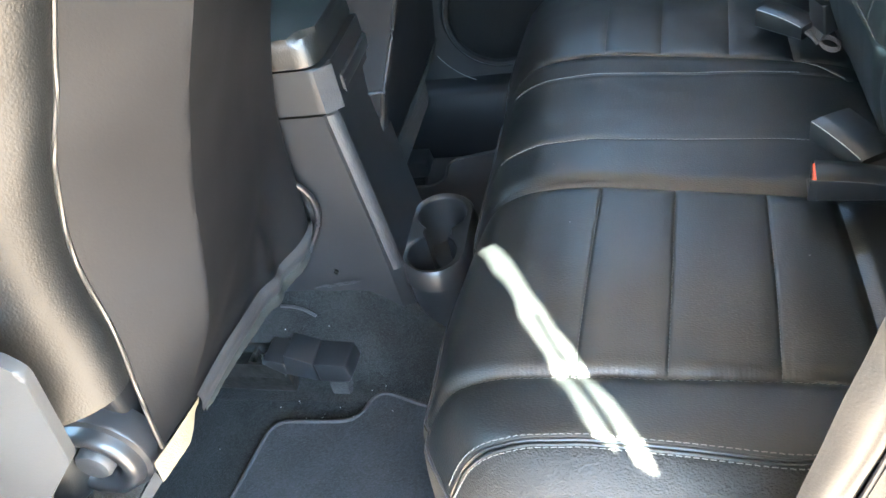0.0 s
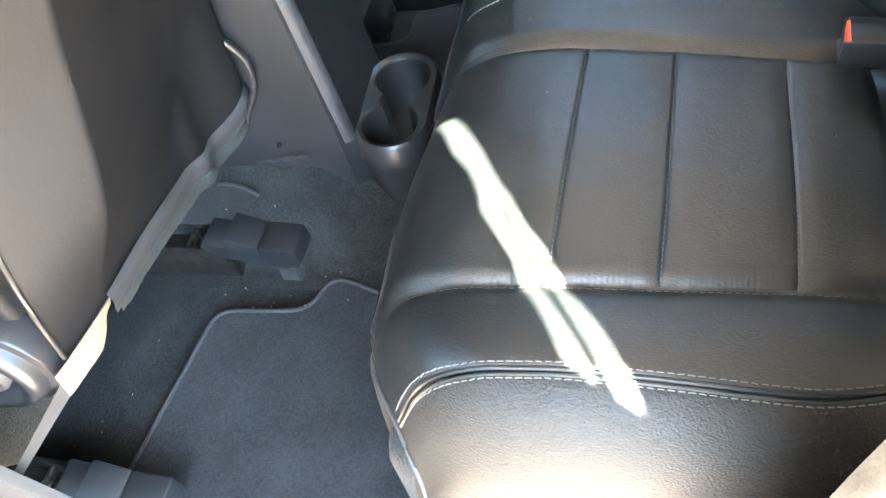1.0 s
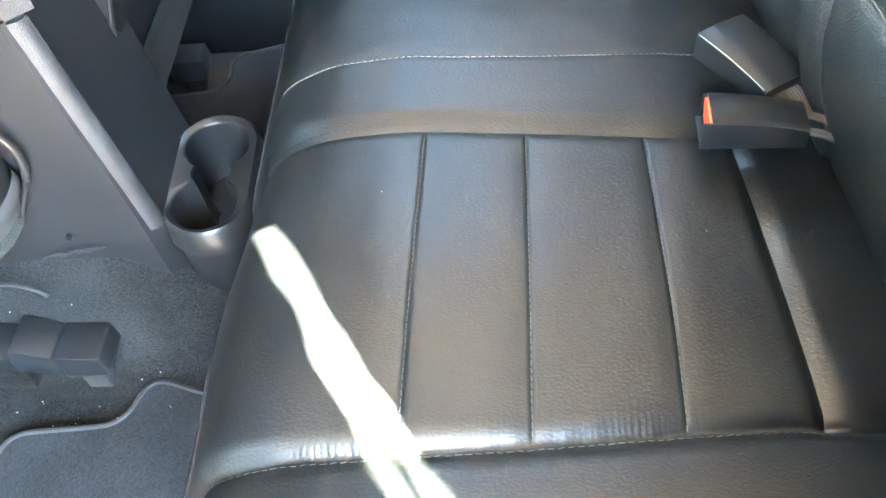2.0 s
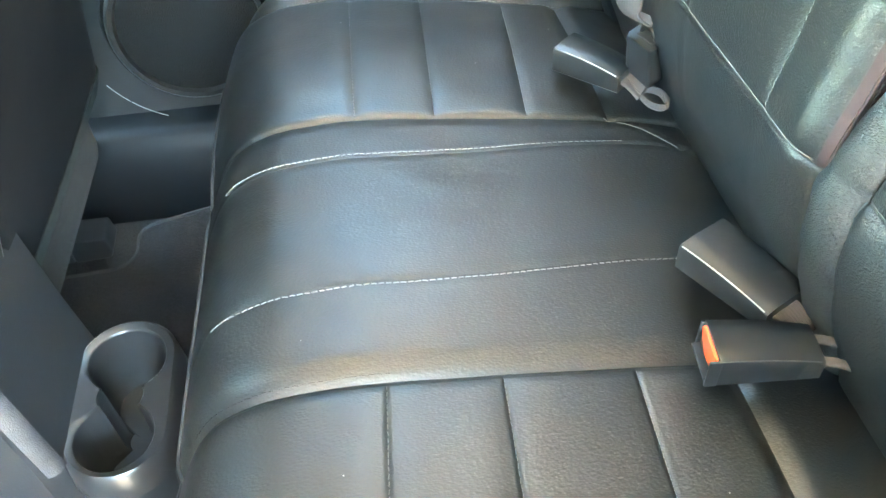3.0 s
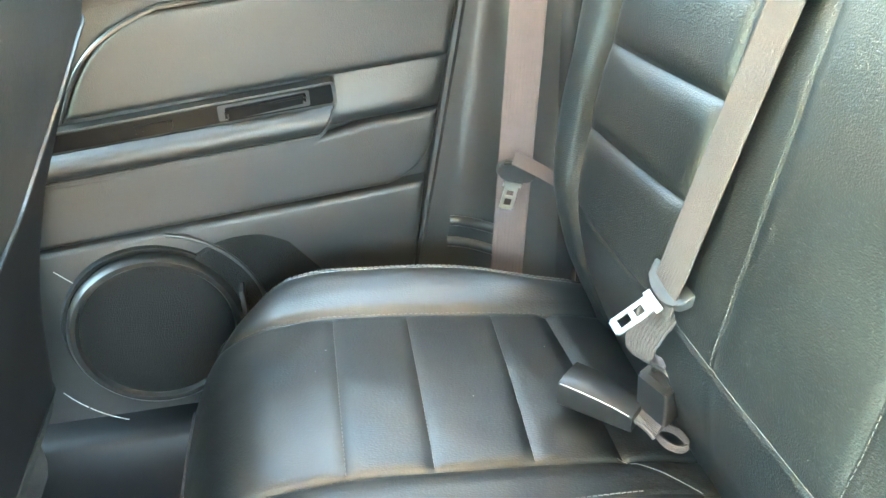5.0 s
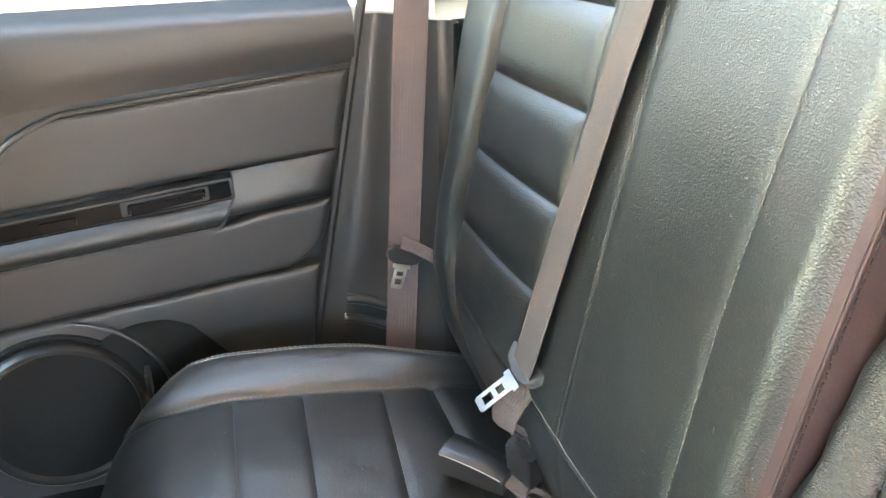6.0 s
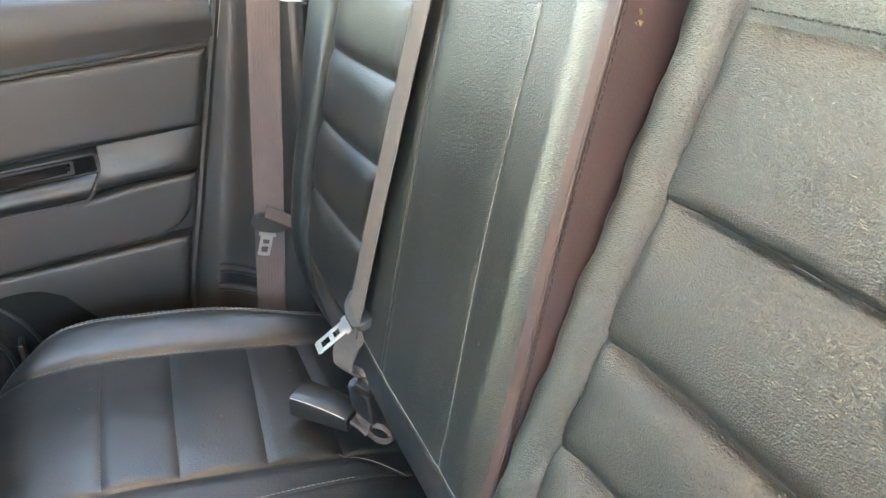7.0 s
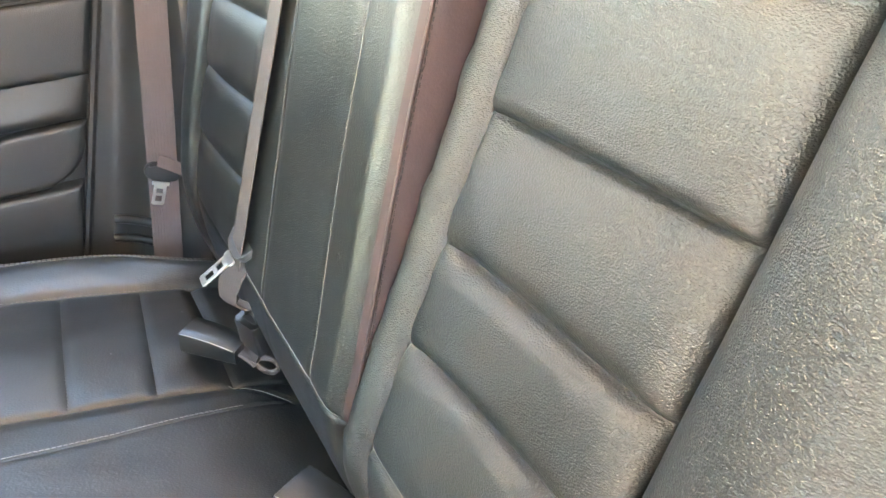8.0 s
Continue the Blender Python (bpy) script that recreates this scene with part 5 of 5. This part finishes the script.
def belts():
    buckle((0.363, -0.178, 0.425), (0.99, -0.10), 0.082, 0.040, 0.028, "black belt buckle with orange button lying on the bench", True)
    buckle((0.381, -0.106, 0.427), (0.46, -0.888), 0.084, 0.052, 0.026, "black belt buckle lying askew by the seat back", False)
    buckle((0.354, 0.214, 0.423), (0.68, -0.73), 0.078, 0.042, 0.028, "black belt buckle lying on the far seat", False)
    low = thing("belt_anchor", (0.398, 0.190, 0.40), "small upright black belt connector with webbing loop", "belt connector")
    m = pose(0.396, 0.178, 0.450, 8, -14, 24)
    body = part("housing", prism(rounded([(-0.014, -0.018), (0.014, -0.018), (0.014, 0.018), (-0.014, 0.018)], 0.004), -0.027, 0.024, 0.003, turn=m), plastic_smooth, low)
    # Black plate on top stands for the dark opening.
    part("slot", block(-0.006, 0.006, -0.011, 0.011, 0.0235, 0.0248, 0.0004, turn=m), black_thread, body)
    part("hook", tube([m @ Vector((0.0, 0.010 * math.cos(a), 0.024 + 0.011 * math.sin(a))) for a in spread(0, math.pi, 14)], 0.0024, sides=8), dark_metal, low, "dark steel hook through the webbing")
    # webbing sleeve under the housing, opening into a loop
    part("sleeve", strap([(0.383 + 0.012 * k, 0.186 - 0.020 * k, 0.420 - 0.004 * k) for k in spread(0, 1, 6)], 0.015, [(0.5, 0.3, 0.6)] * 7, 0.006), webbing, low, "pale rolled webbing sleeve")
    eye = [Vector((0.403, 0.158, 0.409)) + 0.017 * math.cos(a) * Vector((0.55, -0.70, -0.10)) + 0.009 * math.sin(a) * Vector((0.60, 0.55, 0.40)) for a in spread(0, 2 * math.pi, 28)]
    part("loop", strap(eye, 0.0075, [(0.15, 0.30, 0.85)] * 29, 0.0035), webbing, low, "pale gray webbing loop")
    belt = thing("centre_seat_belt", (0.40, 0.17, 0.48), "gray webbing seat belt running down the seat back", "seat belt", "seat belts")
    top = [(z, curve(BACK, z) - 0.008) for z in spread(0.555, 1.06, 24)]
    part("strap", strap([(x, 0.170 - 0.09 * (z - 0.57), z) for z, x in top], 0.046, [(0.06 + 0.1 * (z - 0.555), 1, 0.0) for z, x in top]), webbing, belt)
    knots = [(0, 0.389, 0.170, 0.566, 0.044), (0.2, 0.380, 0.172, 0.548, 0.043), (0.45, 0.371, 0.174, 0.528, 0.038), (0.7, 0.368, 0.175, 0.508, 0.032), (0.85, 0.374, 0.176, 0.494, 0.028), (0.95, 0.384, 0.176, 0.488, 0.026), (1.0, 0.390, 0.176, 0.494, 0.024)]
    bunch = [curve(knots, k) for k in spread(0, 1, 22)]
    crease = lambda i: 0.0022 * noise.noise((i * 0.55, 2.7, 0.4))
    part("fold", strap([(b[0] + crease(i), b[1] + crease(i + 40), b[2]) for i, b in enumerate(bunch)], [b[3] + 1.2 * crease(i + 9) for i, b in enumerate(bunch)], [(-0.25 - 0.3 * i / 22, 1, 4 * crease(i + 3) * 10) for i in range(23)], 0.0026), webbing, belt, "crumpled pale end of the webbing")
    tongue(belt, pose(0.388, 0.171, 0.572, 0, 0, 0) @ pose(0, 0, 0, 0, -36, -2) @ Matrix.Scale(0.92, 4), belt_gray)
    far = thing("outer_seat_belt", (0.39, 0.60, 0.34), "brownish gray seat belt hanging along the pillar trim", "seat belt", "seat belts")
    pts = [(0.361 + 0.068 * (z - 0.365), 0.594 + 0.01 * (z - 0.34), z) for z in spread(0.33, 1.08, 20)]
    part("strap", strap(pts, 0.046, [(-1, 0.30, 0)] * 21), webbing_brown, far)
    m = Matrix.Translation((0.367, 0.580, 0.500)) @ Matrix(((0.28, -0.96, 0, 0), (0.05, 0.0, -1, 0), (0.96, 0.28, 0.05, 0), (0, 0, 0, 1))) @ Matrix.Scale(0.78, 4)
    tongue(far, m, plastic)
    part("lower_strap", strap([(0.362 + 0.072 * k, 0.573 - 0.020 * k + 0.008 * math.sin(3.1 * k), 0.527 - 0.044 * k) for k in spread(0, 1, 10)], 0.019, [(0.3, 0.2, 1)] * 11), webbing_brown, far, "short brown strap across the tongue")


belts()


# ---- outside: unseen light blockers ----
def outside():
    """Unseen boards added to shade the doorway; the sun falls through one gap between them."""
    roof = thing("pergola", (0.6, -2.0, -0.38), "unseen boards added outside the open doorway to block the sun", "pergola", "", "structure")
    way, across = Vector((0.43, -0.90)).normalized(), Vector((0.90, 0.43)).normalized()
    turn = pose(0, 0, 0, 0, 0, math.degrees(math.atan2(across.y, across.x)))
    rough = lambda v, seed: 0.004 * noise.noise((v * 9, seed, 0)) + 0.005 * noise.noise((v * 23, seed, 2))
    # Edge lines set to shape the sun streak on the bench.
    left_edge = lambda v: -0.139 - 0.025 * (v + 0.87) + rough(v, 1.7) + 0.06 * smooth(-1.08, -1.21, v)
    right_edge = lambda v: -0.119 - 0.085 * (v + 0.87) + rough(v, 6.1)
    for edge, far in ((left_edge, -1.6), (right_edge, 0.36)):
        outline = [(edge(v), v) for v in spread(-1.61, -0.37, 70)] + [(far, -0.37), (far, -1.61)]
        part("board", prism(outline if far > -0.1 else outline[::-1], 1.50, 1.525, turn=turn), plank, roof, "added board blocking the sun")
    # Lath added to split the streak of sun in two.
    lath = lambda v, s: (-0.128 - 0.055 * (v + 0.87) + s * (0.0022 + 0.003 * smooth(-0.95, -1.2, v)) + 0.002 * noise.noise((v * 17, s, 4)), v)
    part("lath", prism([lath(v, 1) for v in spread(-1.61, -0.93, 40)] + [lath(v, -1) for v in spread(-0.93, -1.61, 40)], 1.502, 1.512, turn=turn), plank, roof, "added thin lath that splits the sun streak")
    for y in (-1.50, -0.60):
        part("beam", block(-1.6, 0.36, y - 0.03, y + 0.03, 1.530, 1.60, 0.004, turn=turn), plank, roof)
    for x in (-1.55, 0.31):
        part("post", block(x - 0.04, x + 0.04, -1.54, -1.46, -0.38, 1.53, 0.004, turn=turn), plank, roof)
    # Unseen wall added to keep the bright low sky out of the doorway.
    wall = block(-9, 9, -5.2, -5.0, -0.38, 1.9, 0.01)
    solo("sky_block_wall", wall, plaster_coat, "unseen plastered wall added to block the low sky", "wall", kind="structure")


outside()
